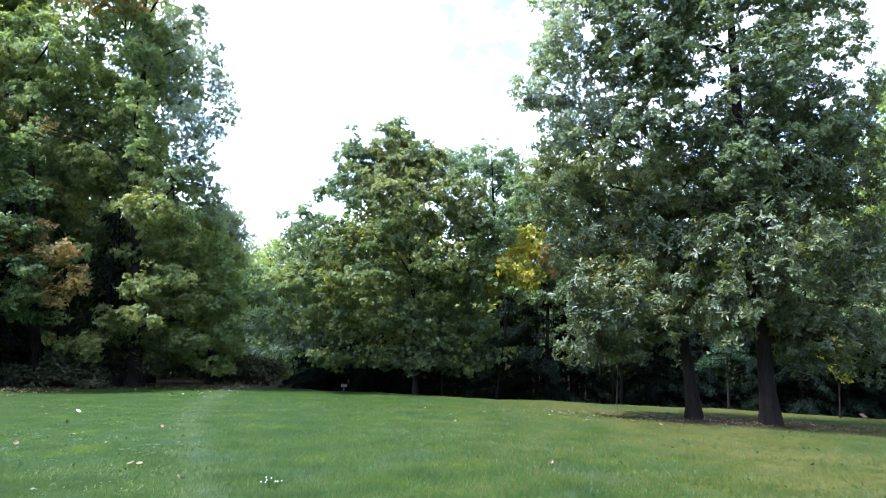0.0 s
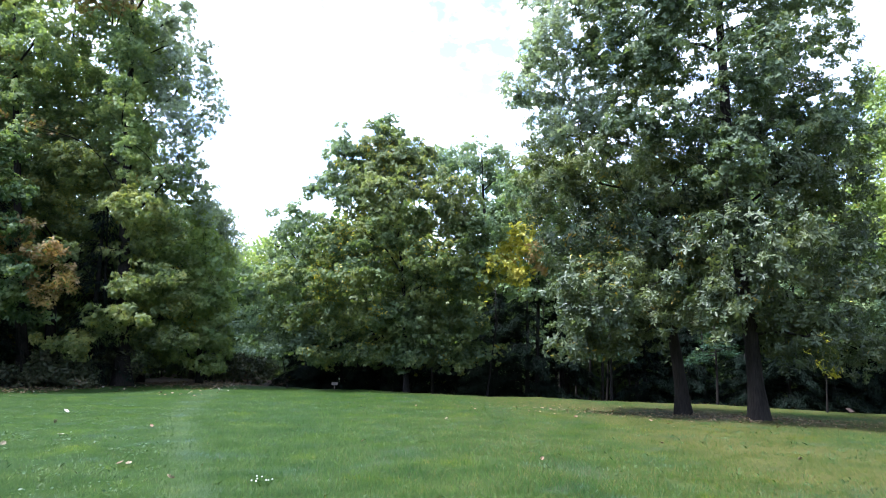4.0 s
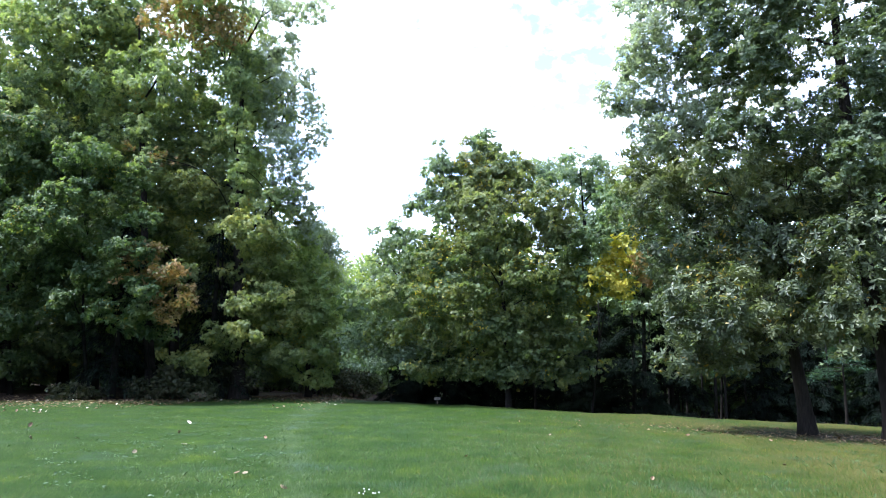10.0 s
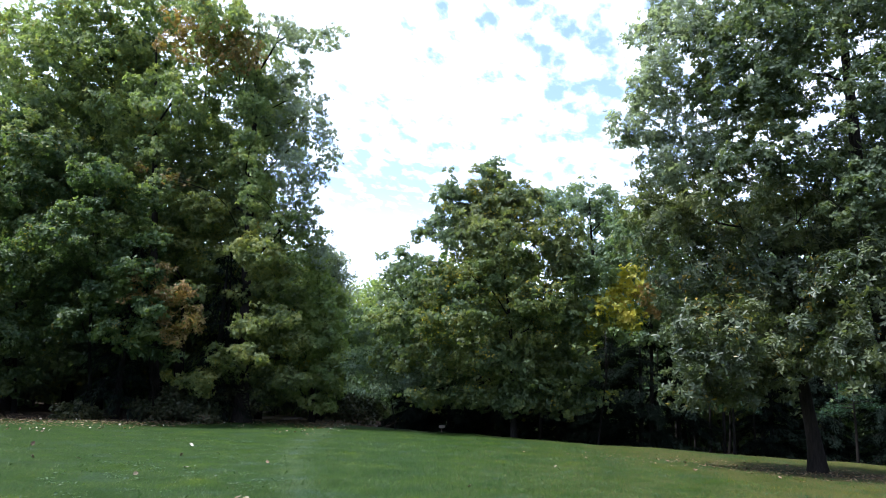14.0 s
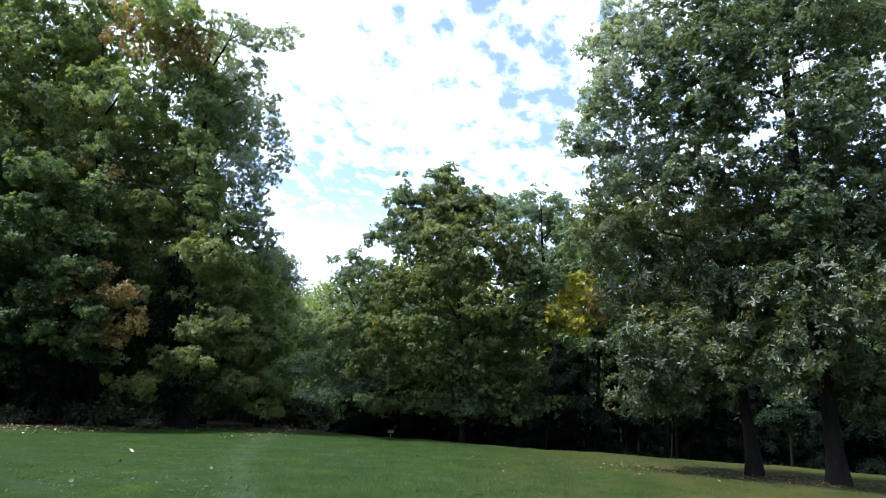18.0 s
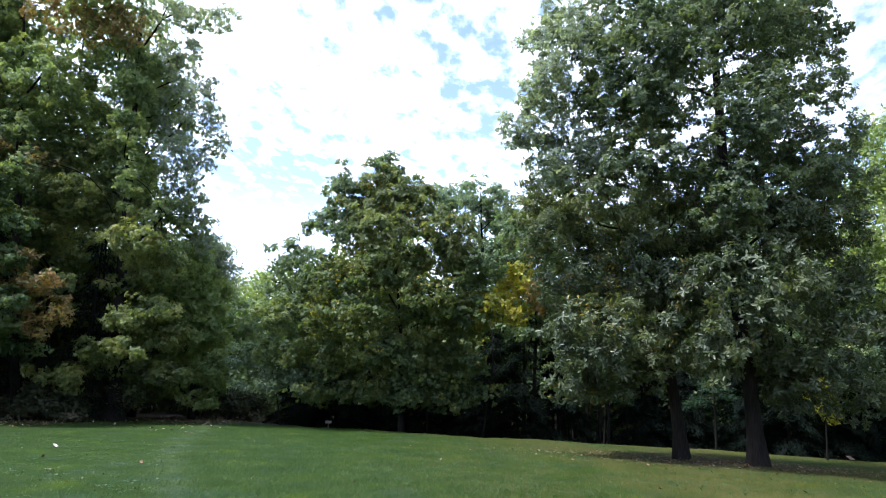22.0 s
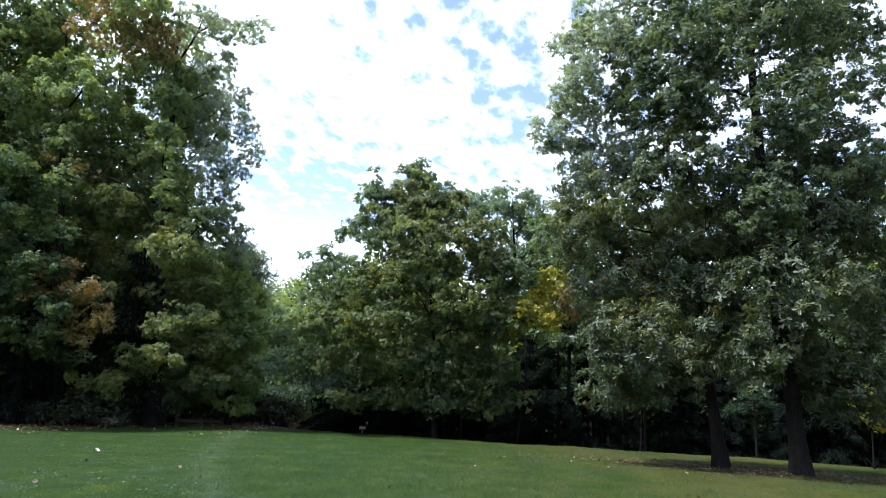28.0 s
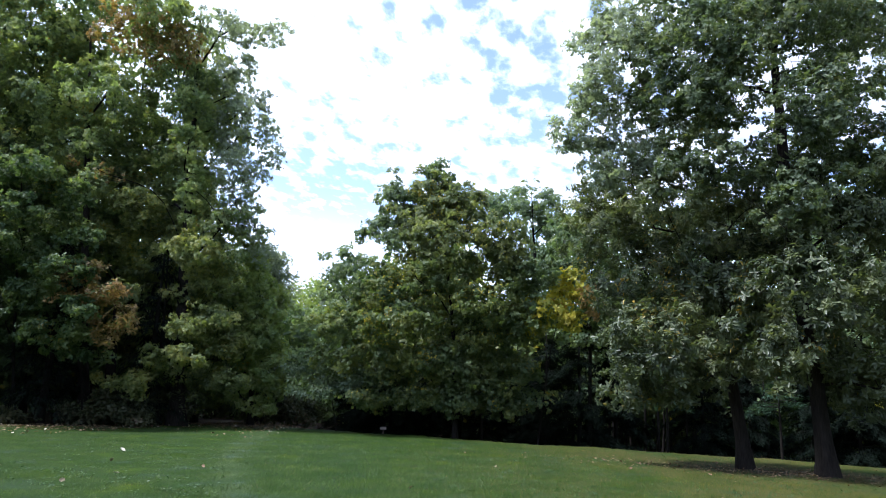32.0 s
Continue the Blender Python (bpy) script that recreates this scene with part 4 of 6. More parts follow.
# this oak's haze is painted by its pale leaves
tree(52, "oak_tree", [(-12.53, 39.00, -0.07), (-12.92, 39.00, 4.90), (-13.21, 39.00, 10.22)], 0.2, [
    ("crown", [(-13.2, 39.0, 9.1, 1.04, 0.97), (-12.2, 39.0, 8.4, 0.58, 0.84), (-14.0, 39.0, 8.5, 1.46, 1.46), (-12.6, 39.0, 7.0, 1.24, 1.30)], HAZED_LEAF, ""),
], "green oak further back in the wood, haze painted into its leaves", BARK_GREY, size=0.18, m=10, spread=0.28)
tree(53, "birch_tree", [(-11.51, 34.50, -0.02), (-11.72, 34.50, 3.37), (-11.77, 34.50, 7.14)], 0.14, [
    ("crown", [(-11.4, 33.9, 6.2, 1.36, 1.41), (-13.0, 35.9, 4.0, 1.79, 1.64), (-11.0, 34.6, 3.4, 1.15, 1.30), (-12.7, 33.4, 5.5, 1.39, 1.39), (-11.2, 35.3, 1.7, 1.23, 1.03), (-13.4, 34.2, 1.9, 1.57, 1.14), (-10.8, 31.6, 6.7, 0.79, 0.92), (-10.3, 31.6, 5.1, 0.92, 0.92), (-10.9, 31.6, 3.4, 0.92, 0.92), (-9.9, 31.6, 2.6, 0.79, 0.79), (-11.2, 31.6, 1.6, 1.05, 0.58), (-10.4, 31.6, 1.0, 0.79, 0.34), (-11.0, 31.6, 8.0, 0.63, 0.74), (-9.8, 31.6, 4.0, 0.68, 0.79)], LIGHT_LEAF, ""),
], "light yellow-green birch by the path", BARK_GREY, size=0.15, m=6, outline=BROAD, clump=0.36, lai=2.0)
tree(54, "maple_tree", [(-19.8, 28.70, -0.00), (-20.0, 28.0, 4.05), (-19.67, 26.30, 11.17)], 0.09, [
    ("crown", [(-18.7, 25.5, 10.3, 1.49, 0.81), (-22.2, 27.9, 10.6, 1.63, 0.98), (-17.6, 26.4, 9.5, 1.21, 0.62), (-18.8, 24.9, 8.2, 1.66, 0.70), (-18.6, 27.4, 8.3, 1.37, 0.64), (-16.3, 26.0, 7.4, 0.87, 0.43), (-19.5, 24.5, 7.1, 1.63, 0.74), (-19.3, 26.8, 7.0, 1.79, 0.67), (-16.6, 25.4, 6.0, 1.31, 0.51), (-21.2, 27.7, 5.9, 1.97, 0.79), (-17.9, 26.2, 5.1, 1.64, 0.61), (-15.5, 25.2, 4.6, 0.71, 0.38), (-19.8, 27.2, 4.0, 1.93, 0.68), (-16.6, 25.7, 3.6, 1.28, 0.47)], MAPLE_LEAF, ""),
], "dense green maple with layered boughs near the lawn", BARK_GREY, size=0.135, m=7, outline=BROAD, clump=0.34, lai=2.2)
tree(61, "maple_tree", [(-24.0, 29.20, -0.00), (-24.2, 28.6, 4.07), (-24.17, 27.30, 11.20)], 0.09, [
    ("crown", [(-23.6, 26.6, 10.0, 1.78, 1.11), (-26.3, 28.5, 9.1, 1.67, 1.07), (-23.4, 27.4, 8.1, 1.83, 1.03), (-22.9, 26.2, 6.2, 1.96, 0.98), (-23.4, 28.2, 4.9, 2.11, 0.94), (-23.6, 27.0, 3.3, 2.02, 0.90), (-25.8, 27.7, 13.1, 2.08, 1.39), (-22.7, 26.5, 11.7, 1.55, 1.00), (-24.3, 28.5, 1.4, 1.90, 0.71)], MAPLE_LEAF, ""),
], "dense green maple with layered boughs near the lawn", BARK_GREY, size=0.15, m=7, outline=BROAD, clump=0.34, lai=2.2)
tree(55, "sassafras_tree", [(-16.7, 28.60, -0.00), (-16.6, 27.6, 2.82), (-16.22, 26.60, 5.49)], 0.05, [
    ("crown", [(-17.0, 26.3, 6.2, 0.74, 0.31), (-16.9, 27.5, 6.0, 0.69, 0.32), (-15.7, 26.7, 5.2, 0.67, 0.36), (-16.2, 25.9, 4.8, 0.52, 0.26), (-15.2, 27.1, 4.6, 0.59, 0.32), (-15.7, 26.4, 4.1, 0.53, 0.26), (-14.2, 25.9, 3.8, 0.43, 0.26), (-15.3, 26.8, 3.4, 0.40, 0.22), (-16.9, 25.8, 6.3, 0.60, 0.32), (-16.0, 26.1, 6.1, 0.70, 0.33), (-14.9, 25.8, 5.3, 0.69, 0.39), (-14.5, 26.1, 4.4, 0.61, 0.43), (-14.6, 25.8, 3.5, 0.56, 0.30), (-16.1, 26.1, 5.1, 0.57, 0.26), (-16.6, 25.8, 5.6, 0.43, 0.21)], RUST_LEAF, ""),
    ("green_foliage", [(-16.6, 26.6, 3.0, 0.89, 0.35), (-15.3, 26.6, 2.8, 0.75, 0.31)], MAPLE_LEAF, "green leaves of the lower boughs"),
], "small tree with russet leaves over green lower boughs", BARK_GREY, size=0.20, m=6, outline=OAK, clump=0.34, lai=1.3)
tree(56, "oak_tree", [(-17.26, 29.50, -0.00), (-18.08, 29.50, 5.66), (-19.93, 29.50, 19.34)], 0.26, [
    ("crown", [(-17.9, 28.7, 15.0, 2.03, 1.79), (-21.5, 31.5, 19.0, 2.36, 1.71), (-22.7, 29.7, 18.2, 2.97, 1.73), (-24.4, 28.0, 16.9, 2.80, 2.10), (-24.6, 30.8, 16.2, 2.31, 1.41), (-20.7, 29.0, 14.7, 1.69, 1.21), (-25.0, 27.7, 14.6, 2.07, 1.38), (-19.7, 30.1, 13.2, 2.01, 1.50), (-24.5, 28.4, 12.1, 2.84, 2.37), (-18.9, 30.9, 21.1, 2.31, 1.54), (-22.8, 29.4, 20.7, 3.43, 1.72), (-27.9, 29.0, 20.3, 1.45, 0.87), (-26.1, 29.0, 19.1, 1.21, 0.87), (-27.9, 29.0, 18.2, 1.21, 0.87), (-24.6, 29.0, 20.3, 1.21, 0.72), (-22.9, 29.0, 19.6, 1.11, 0.82)], RED_OAK_LEAF, ""),
], "tall oak with airy green crown at the wood's edge", BARK, size=0.14, m=7, outline=BROAD, lai=1.55, clump=0.38, limb_girth=0.26, taper=0.6)
tree(57, "hornbeam_tree", [(-14.24, 30.20, -0.00), (-14.48, 30.20, 3.56), (-14.75, 30.20, 8.97)], 0.12, [
    ("crown", [(-16.0, 29.3, 9.8, 1.46, 0.88), (-15.7, 32.2, 9.5, 1.34, 0.75), (-17.7, 30.3, 8.5, 1.26, 0.71), (-12.7, 28.6, 7.6, 1.38, 0.67), (-16.5, 31.5, 7.3, 1.47, 0.68), (-12.1, 29.8, 6.6, 1.14, 0.64), (-16.0, 28.3, 5.6, 1.18, 0.47), (-14.4, 30.8, 5.9, 1.44, 0.62), (-12.1, 29.1, 4.7, 1.45, 0.53), (-16.4, 31.9, 4.5, 1.38, 0.53), (-11.6, 30.1, 3.5, 1.26, 0.50), (-13.0, 28.2, 3.0, 1.37, 0.42), (-12.7, 31.1, 2.0, 1.45, 0.42), (-10.9, 29.7, 2.1, 0.94, 0.45), (-14.8, 32.4, 7.3, 1.29, 0.70), (-15.1, 30.5, 8.6, 1.07, 0.71), (-12.9, 28.7, 4.1, 1.10, 0.48), (-14.6, 31.7, 10.2, 1.45, 0.90), (-14.3, 29.8, 2.1, 1.09, 0.40), (-14.6, 28.1, 1.8, 1.17, 0.38), (-13.5, 31.0, 1.0, 1.24, 0.36)], HORNBEAM_LEAF, ""),
], "mid-height green tree under the taller oaks", BARK_GREY, size=0.13, m=7, outline=BROAD, clump=0.33, lai=2.2)
conifer(58, "spruce_tree", (-14.77, 30.00, -0.00), 8.38, 2.1, 0.18, "dark drooping spruce among the broadleaved trees, shade painted in", SHADED_SPRUCE_NEEDLE, BARK_GREY, group='dark conifers', droop=0.7)
conifer(59, "spruce_tree", (-18.33, 28.20, -0.00), 8.36, 2.2, 0.18, "dark drooping spruce among the broadleaved trees, shade painted in", SHADED_SPRUCE_NEEDLE, BARK_GREY, group='dark conifers', droop=0.7)
tree(70, "shrub", [(-15.47, 29.20, -0.00), (-15.53, 29.20, 0.71), (-15.50, 29.20, 1.07)], 0.03, [
    ("crown", [(-16.0, 29.2, 0.8, 0.80, 0.66), (-15.0, 29.2, 0.7, 0.80, 0.62), (-15.6, 29.2, 1.0, 0.94, 0.58)], SHRUB_LEAF, ""),
], "grey-green leafy shrub at the wood's edge", BARK_GREY, size=0.17, m=9, spread=0.16, clump=0.3, group='wood edge shrubs', category='shrub', limb_girth=0.8, limb_from=0.1)
tree(71, "shrub", [(-14.02, 31.00, -0.00), (-14.09, 31.00, 0.76), (-14.04, 31.00, 1.13)], 0.03, [
    ("crown", [(-14.5, 31.0, 0.9, 0.78, 0.74), (-13.6, 31.0, 0.8, 0.78, 0.70), (-14.1, 31.0, 1.1, 0.90, 0.66)], SHRUB_LEAF, ""),
], "grey-green leafy shrub at the wood's edge", BARK_GREY, size=0.17, m=9, spread=0.16, clump=0.3, group='wood edge shrubs', category='shrub', limb_girth=0.8, limb_from=0.1)
tree(72, "shrub", [(-16.77, 28.60, -0.00), (-16.80, 28.60, 0.28), (-16.77, 28.60, 0.63)], 0.03, [
    ("crown", [(-17.1, 28.6, 0.4, 0.57, 0.39), (-16.4, 28.6, 0.3, 0.57, 0.36), (-16.8, 28.6, 0.5, 0.67, 0.34)], SHRUB_LEAF, ""),
], "grey-green leafy shrub at the wood's edge", BARK_GREY, size=0.17, m=9, spread=0.16, clump=0.3, group='wood edge shrubs', category='shrub', limb_girth=0.8, limb_from=0.1)
tree(73, "shrub", [(-19.10, 27.00, -0.00), (-19.13, 27.00, 0.03), (-19.10, 27.00, 0.36)], 0.03, [
    ("crown", [(-19.5, 27.0, 0.1, 0.68, 0.32), (-18.7, 27.0, 0.0, 0.68, 0.31), (-19.2, 27.0, 0.2, 0.79, 0.29)], SHRUB_LEAF, ""),
], "grey-green leafy shrub at the wood's edge", BARK_GREY, size=0.17, m=9, spread=0.16, clump=0.3, group='wood edge shrubs', category='shrub', limb_girth=0.8, limb_from=0.1)
tree(74, "shrub", [(-14.67, 28.60, -0.00), (-14.70, 28.60, 0.33), (-14.67, 28.60, 0.67)], 0.03, [
    ("crown", [(-15.0, 28.6, 0.4, 0.57, 0.39), (-14.3, 28.6, 0.3, 0.57, 0.36), (-14.7, 28.6, 0.6, 0.67, 0.34)], SHRUB_LEAF, ""),
], "grey-green leafy shrub at the wood's edge", BARK_GREY, size=0.17, m=9, spread=0.16, clump=0.3, group='wood edge shrubs', category='shrub', limb_girth=0.8, limb_from=0.1)
tree(75, "shrub", [(-16.59, 36.50, -0.04), (-16.64, 36.50, 0.61), (-16.59, 36.50, 1.05)], 0.03, [
    ("crown", [(-17.1, 36.5, 0.7, 0.81, 0.76), (-16.1, 36.5, 0.6, 0.81, 0.71), (-16.7, 36.5, 1.0, 0.94, 0.67)], SHRUB_LEAF, ""),
], "grey-green leafy shrub at the wood's edge", BARK_GREY, size=0.17, m=9, spread=0.16, clump=0.3, group='wood edge shrubs', category='shrub', limb_girth=0.8, limb_from=0.1)
tree(76, "shrub", [(-11.61, 36.50, -0.04), (-11.66, 36.50, 0.71), (-11.60, 36.50, 1.15)], 0.03, [
    ("crown", [(-12.0, 36.5, 0.8, 0.66, 0.77), (-11.2, 36.5, 0.7, 0.66, 0.72), (-11.7, 36.5, 1.1, 0.77, 0.68)], SHRUB_LEAF, ""),
], "grey-green leafy shrub at the wood's edge", BARK_GREY, size=0.17, m=9, spread=0.16, clump=0.3, group='wood edge shrubs', category='shrub', limb_girth=0.8, limb_from=0.1)
tree(77, "shrub", [(-9.52, 36.00, -0.04), (-9.56, 36.00, 0.47), (-9.50, 36.00, 0.91)], 0.03, [
    ("crown", [(-10.0, 36.0, 0.6, 0.81, 0.70), (-9.0, 36.0, 0.5, 0.81, 0.66), (-9.6, 36.0, 0.8, 0.94, 0.62)], SHRUB_LEAF, ""),
], "grey-green leafy shrub at the wood's edge", BARK_GREY, size=0.17, m=9, spread=0.16, clump=0.3, group='wood edge shrubs', category='shrub', limb_girth=0.8, limb_from=0.1)


def track_x(y):
    return np.interp(y, [6, 9, 12, 17, 22, 27, 33], TRACK)


TRACK = (-1.9, -3.05, -4.2, -6.1, -7.45, -8.4, -9.3)


def worn_track(x, y):
    """Nearness to the paler wheel track that runs up the lawn."""
    cx = track_x(y)
    return np.exp(-((x - cx) / (0.20 + 0.010 * y)) ** 2)


def ground_material():
    m, nodes, links, p = nodes_of("lawn_and_forest_floor")
    co = nodes.new("ShaderNodeTexCoord")

    def attr(name):
        a = nodes.new("ShaderNodeAttribute")
        a.attribute_name = name
        return a.outputs["Fac"]

    def mix(fac, a, b):
        x = nodes.new("ShaderNodeMix")
        x.data_type = "RGBA"
        for v, sock in ((fac, "Factor"), (a, "A"), (b, "B")):
            if isinstance(v, (tuple, float)):
                x.inputs[sock].default_value = v if isinstance(v, float) else (*v, 1)
            else:
                links.new(v, x.inputs[sock])
        return x.outputs["Result"]

    def band(v, lo, hi):
        r = nodes.new("ShaderNodeMapRange")
        r.interpolation_type = "SMOOTHSTEP"
        r.inputs["From Min"].default_value, r.inputs["From Max"].default_value = lo, hi
        links.new(v, r.inputs["Value"])
        return r.outputs[0]
    fine = noise_node(nodes, links, 26, 5, co.outputs["Object"], 0.7)
    mid = noise_node(nodes, links, 1.3, 4, co.outputs["Object"])
    wide = noise_node(nodes, links, 0.22, 3, co.outputs["Object"])
    g = ramp(nodes, [(0.22, (0.0082, 0.0233, 0.0029)), (0.5, (0.0157, 0.0398, 0.0048)), (0.78, (0.0291, 0.0602, 0.0083))])
    links.new(fine.outputs[0], g.inputs[0])
    tuft = noise_node(nodes, links, 5.5, 4, co.outputs["Object"], 0.65)
    c = mix(band(mid.outputs[0], 0.42, 0.70), g.outputs[0], (0.0221, 0.0425, 0.0061))
    c = mix(band(tuft.outputs[0], 0.50, 0.72), c, (0.0351, 0.0563, 0.0110))
    sward = noise_node(nodes, links, 0.75, 5, co.outputs["Object"], 0.6)
    c = mix(band(sward.outputs[0], 0.54, 0.68), c, (0.0319, 0.0621, 0.0051))
    c = mix(band(sward.outputs[0], 0.47, 0.34), c, (0.0244, 0.0466, 0.0170))
    dry = nodes.new("ShaderNodeMath")
    dry.operation = "MULTIPLY"
    links.new(attr("dry"), dry.inputs[0])
    links.new(band(wide.outputs[0], 0.30, 0.62), dry.inputs[1])
    c = mix(dry.outputs[0], c, (0.0600, 0.0600, 0.0130))
    tr = nodes.new("ShaderNodeMath")
    tr.operation = "MULTIPLY"
    links.new(attr("track"), tr.inputs[0])
    links.new(band(mid.outputs[0], 0.25, 0.6), tr.inputs[1])
    c = mix(tr.outputs[0], c, (0.0407, 0.0657, 0.0172))
    litter = ramp(nodes, [(0.3, (0.008, 0.007, 0.006)), (0.55, (0.038, 0.026, 0.017)), (0.75, (0.088, 0.058, 0.034))])
    links.new(noise_node(nodes, links, 9, 6, co.outputs["Object"], 0.75).outputs[0], litter.inputs[0])
    c = mix(attr("litter"), c, litter.outputs[0])
    trodden = ramp(nodes, [(0.3, (0.055, 0.042, 0.027)), (0.7, (0.115, 0.090, 0.055))])
    links.new(tuft.outputs[0], trodden.inputs[0])
    c = mix(attr("path"), c, trodden.outputs[0])
    links.new(c, p.inputs["Base Color"])
    p.inputs["Roughness"].default_value = 0.95
    p.inputs["Specular IOR Level"].default_value = 0.15
    b = nodes.new("ShaderNodeBump")
    b.inputs["Strength"].default_value, b.inputs["Distance"].default_value = 0.7, 0.05
    links.new(fine.outputs[0], b.inputs["Height"])
    links.new(b.outputs[0], p.inputs["Normal"])
    return m


GROUND_MAT = ground_material()


def build_ground():
    xs = np.concatenate(([-2500, -900, -300, -120, -60], np.arange(-40, 40.01, 0.4), [60, 120, 300, 900, 2500]))
    ys = np.concatenate(([-2500, -600, -150, -50, -20, -8, 0], np.arange(4, 46.01, 0.4), [52, 60, 80, 130, 300, 900, 2500]))
    X, Y = np.meshgrid(xs, ys)
    Z = ground_z(X, Y)
    nx, ny = len(xs), len(ys)
    i, j = np.meshgrid(np.arange(ny - 1), np.arange(nx - 1), indexing="ij")
    q = np.stack([i * nx + j, i * nx + j + 1, (i + 1) * nx + j + 1, (i + 1) * nx + j], -1).reshape(-1)
    me = quick_mesh("ground", np.stack([X, Y, Z], -1).reshape(-1, 3), q, np.full((nx - 1) * (ny - 1), 4), True)
    x, y = X.ravel(), Y.ravel()
    under = np.exp(-(((x - 9.6) / 4.2) ** 2 + ((y - 22.3) / 1.9) ** 2) * 1.1)
    left_strip = np.clip(1 - (lawn_edge(x) - y) / 3.0, 0, 1) * np.clip((-9.5 - x) / 2, 0, 1)
    for name, v in (("litter", np.clip(np.clip((y - lawn_edge(x)) / 0.5, 0, 1) + 0.85 * under + 0.65 * left_strip, 0, 1)),
                    ("dry", np.clip((x + 3) / 9, 0.0, 1.0)), ("track", worn_track(x, y) * 0.9), ("path", np.clip(1.3 * np.exp(-(((x + 12.9 + 0.7 * (y - 35)) / 1.5) ** 2 + ((y - 36.0) / 3.2) ** 4)), 0, 0.9))):
        a = me.attributes.new(name, "FLOAT", "POINT")
        a.data.foreach_set("value", v.astype(np.float32))
    me.materials.append(GROUND_MAT)
    return tagged(new("ground", me), "mown green lawn sloping gently into brown forest floor", "ground", kind="structure")


build_ground()


def grass_material(name, dark, light, tip, gloss=0.12):
    m, nodes, links, p = nodes_of(name)
    geo, co = nodes.new("ShaderNodeNewGeometry"), nodes.new("ShaderNodeTexCoord")
    r = ramp(nodes, [(0.0, dark), (0.6, light), (1.0, tip)])
    patch = noise_node(nodes, links, 0.9, 4, co.outputs["Object"])
    s = nodes.new("ShaderNodeMath")
    s.operation = "MULTIPLY_ADD"
    s.inputs[1].default_value = 0.75
    links.new(geo.outputs["Random Per Island"], s.inputs[0])
    k = nodes.new("ShaderNodeMapRange")
    k.inputs["From Min"].default_value, k.inputs["From Max"].default_value, k.inputs["To Max"].default_value = 0.35, 0.65, 0.5
    links.new(patch.outputs[0], k.inputs["Value"])
    links.new(k.outputs[0], s.inputs[2])
    links.new(s.outputs[0], r.inputs[0])
    # patches of yellow-green and of bluish blades
    col = r.outputs[0]
    sward = noise_node(nodes, links, 0.75, 5, co.outputs["Object"], 0.6)
    for lo, hi, tint in ((0.54, 0.68, (1.25, 1.12, 0.55, 1)), (0.47, 0.34, (0.95, 1.0, 1.7, 1))):
        w = nodes.new("ShaderNodeMapRange")
        w.interpolation_type = "SMOOTHSTEP"
        w.inputs["From Min"].default_value, w.inputs["From Max"].default_value = lo, hi
        links.new(sward.outputs[0], w.inputs["Value"])
        mx = nodes.new("ShaderNodeMix")
        mx.data_type, mx.blend_type = "RGBA", "MULTIPLY"
        mx.inputs["B"].default_value = tint
        links.new(w.outputs[0], mx.inputs["Factor"])
        links.new(col, mx.inputs["A"])
        col = mx.outputs["Result"]
    links.new(col, p.inputs["Base Color"])
    p.inputs["Roughness"].default_value = 0.6
    p.inputs["Specular IOR Level"].default_value = gloss
    tl, ms = nodes.new("ShaderNodeBsdfTranslucent"), nodes.new("ShaderNodeMixShader")
    links.new(col, tl.inputs[0])
    ms.inputs[0].default_value = 0.45
    links.new(p.outputs[0], ms.inputs[1])
    links.new(tl.outputs[0], ms.inputs[2])
    links.new(ms.outputs[0], nodes["Material Output"].inputs[0])
    return m


GRASS = grass_material("grass_blade", (0.0129, 0.0377, 0.0038), (0.0268, 0.0644, 0.0069), (0.0611, 0.0992, 0.0190))
GRASS_DRY = grass_material("dry_grass_blade", (0.0310, 0.0440, 0.0065), (0.0610, 0.0710, 0.0125), (0.1060, 0.1040, 0.0280))
GRASS_TRACK = grass_material("track_grass_blade", (0.032, 0.064, 0.018), (0.056, 0.094, 0.034), (0.095, 0.135, 0.062))


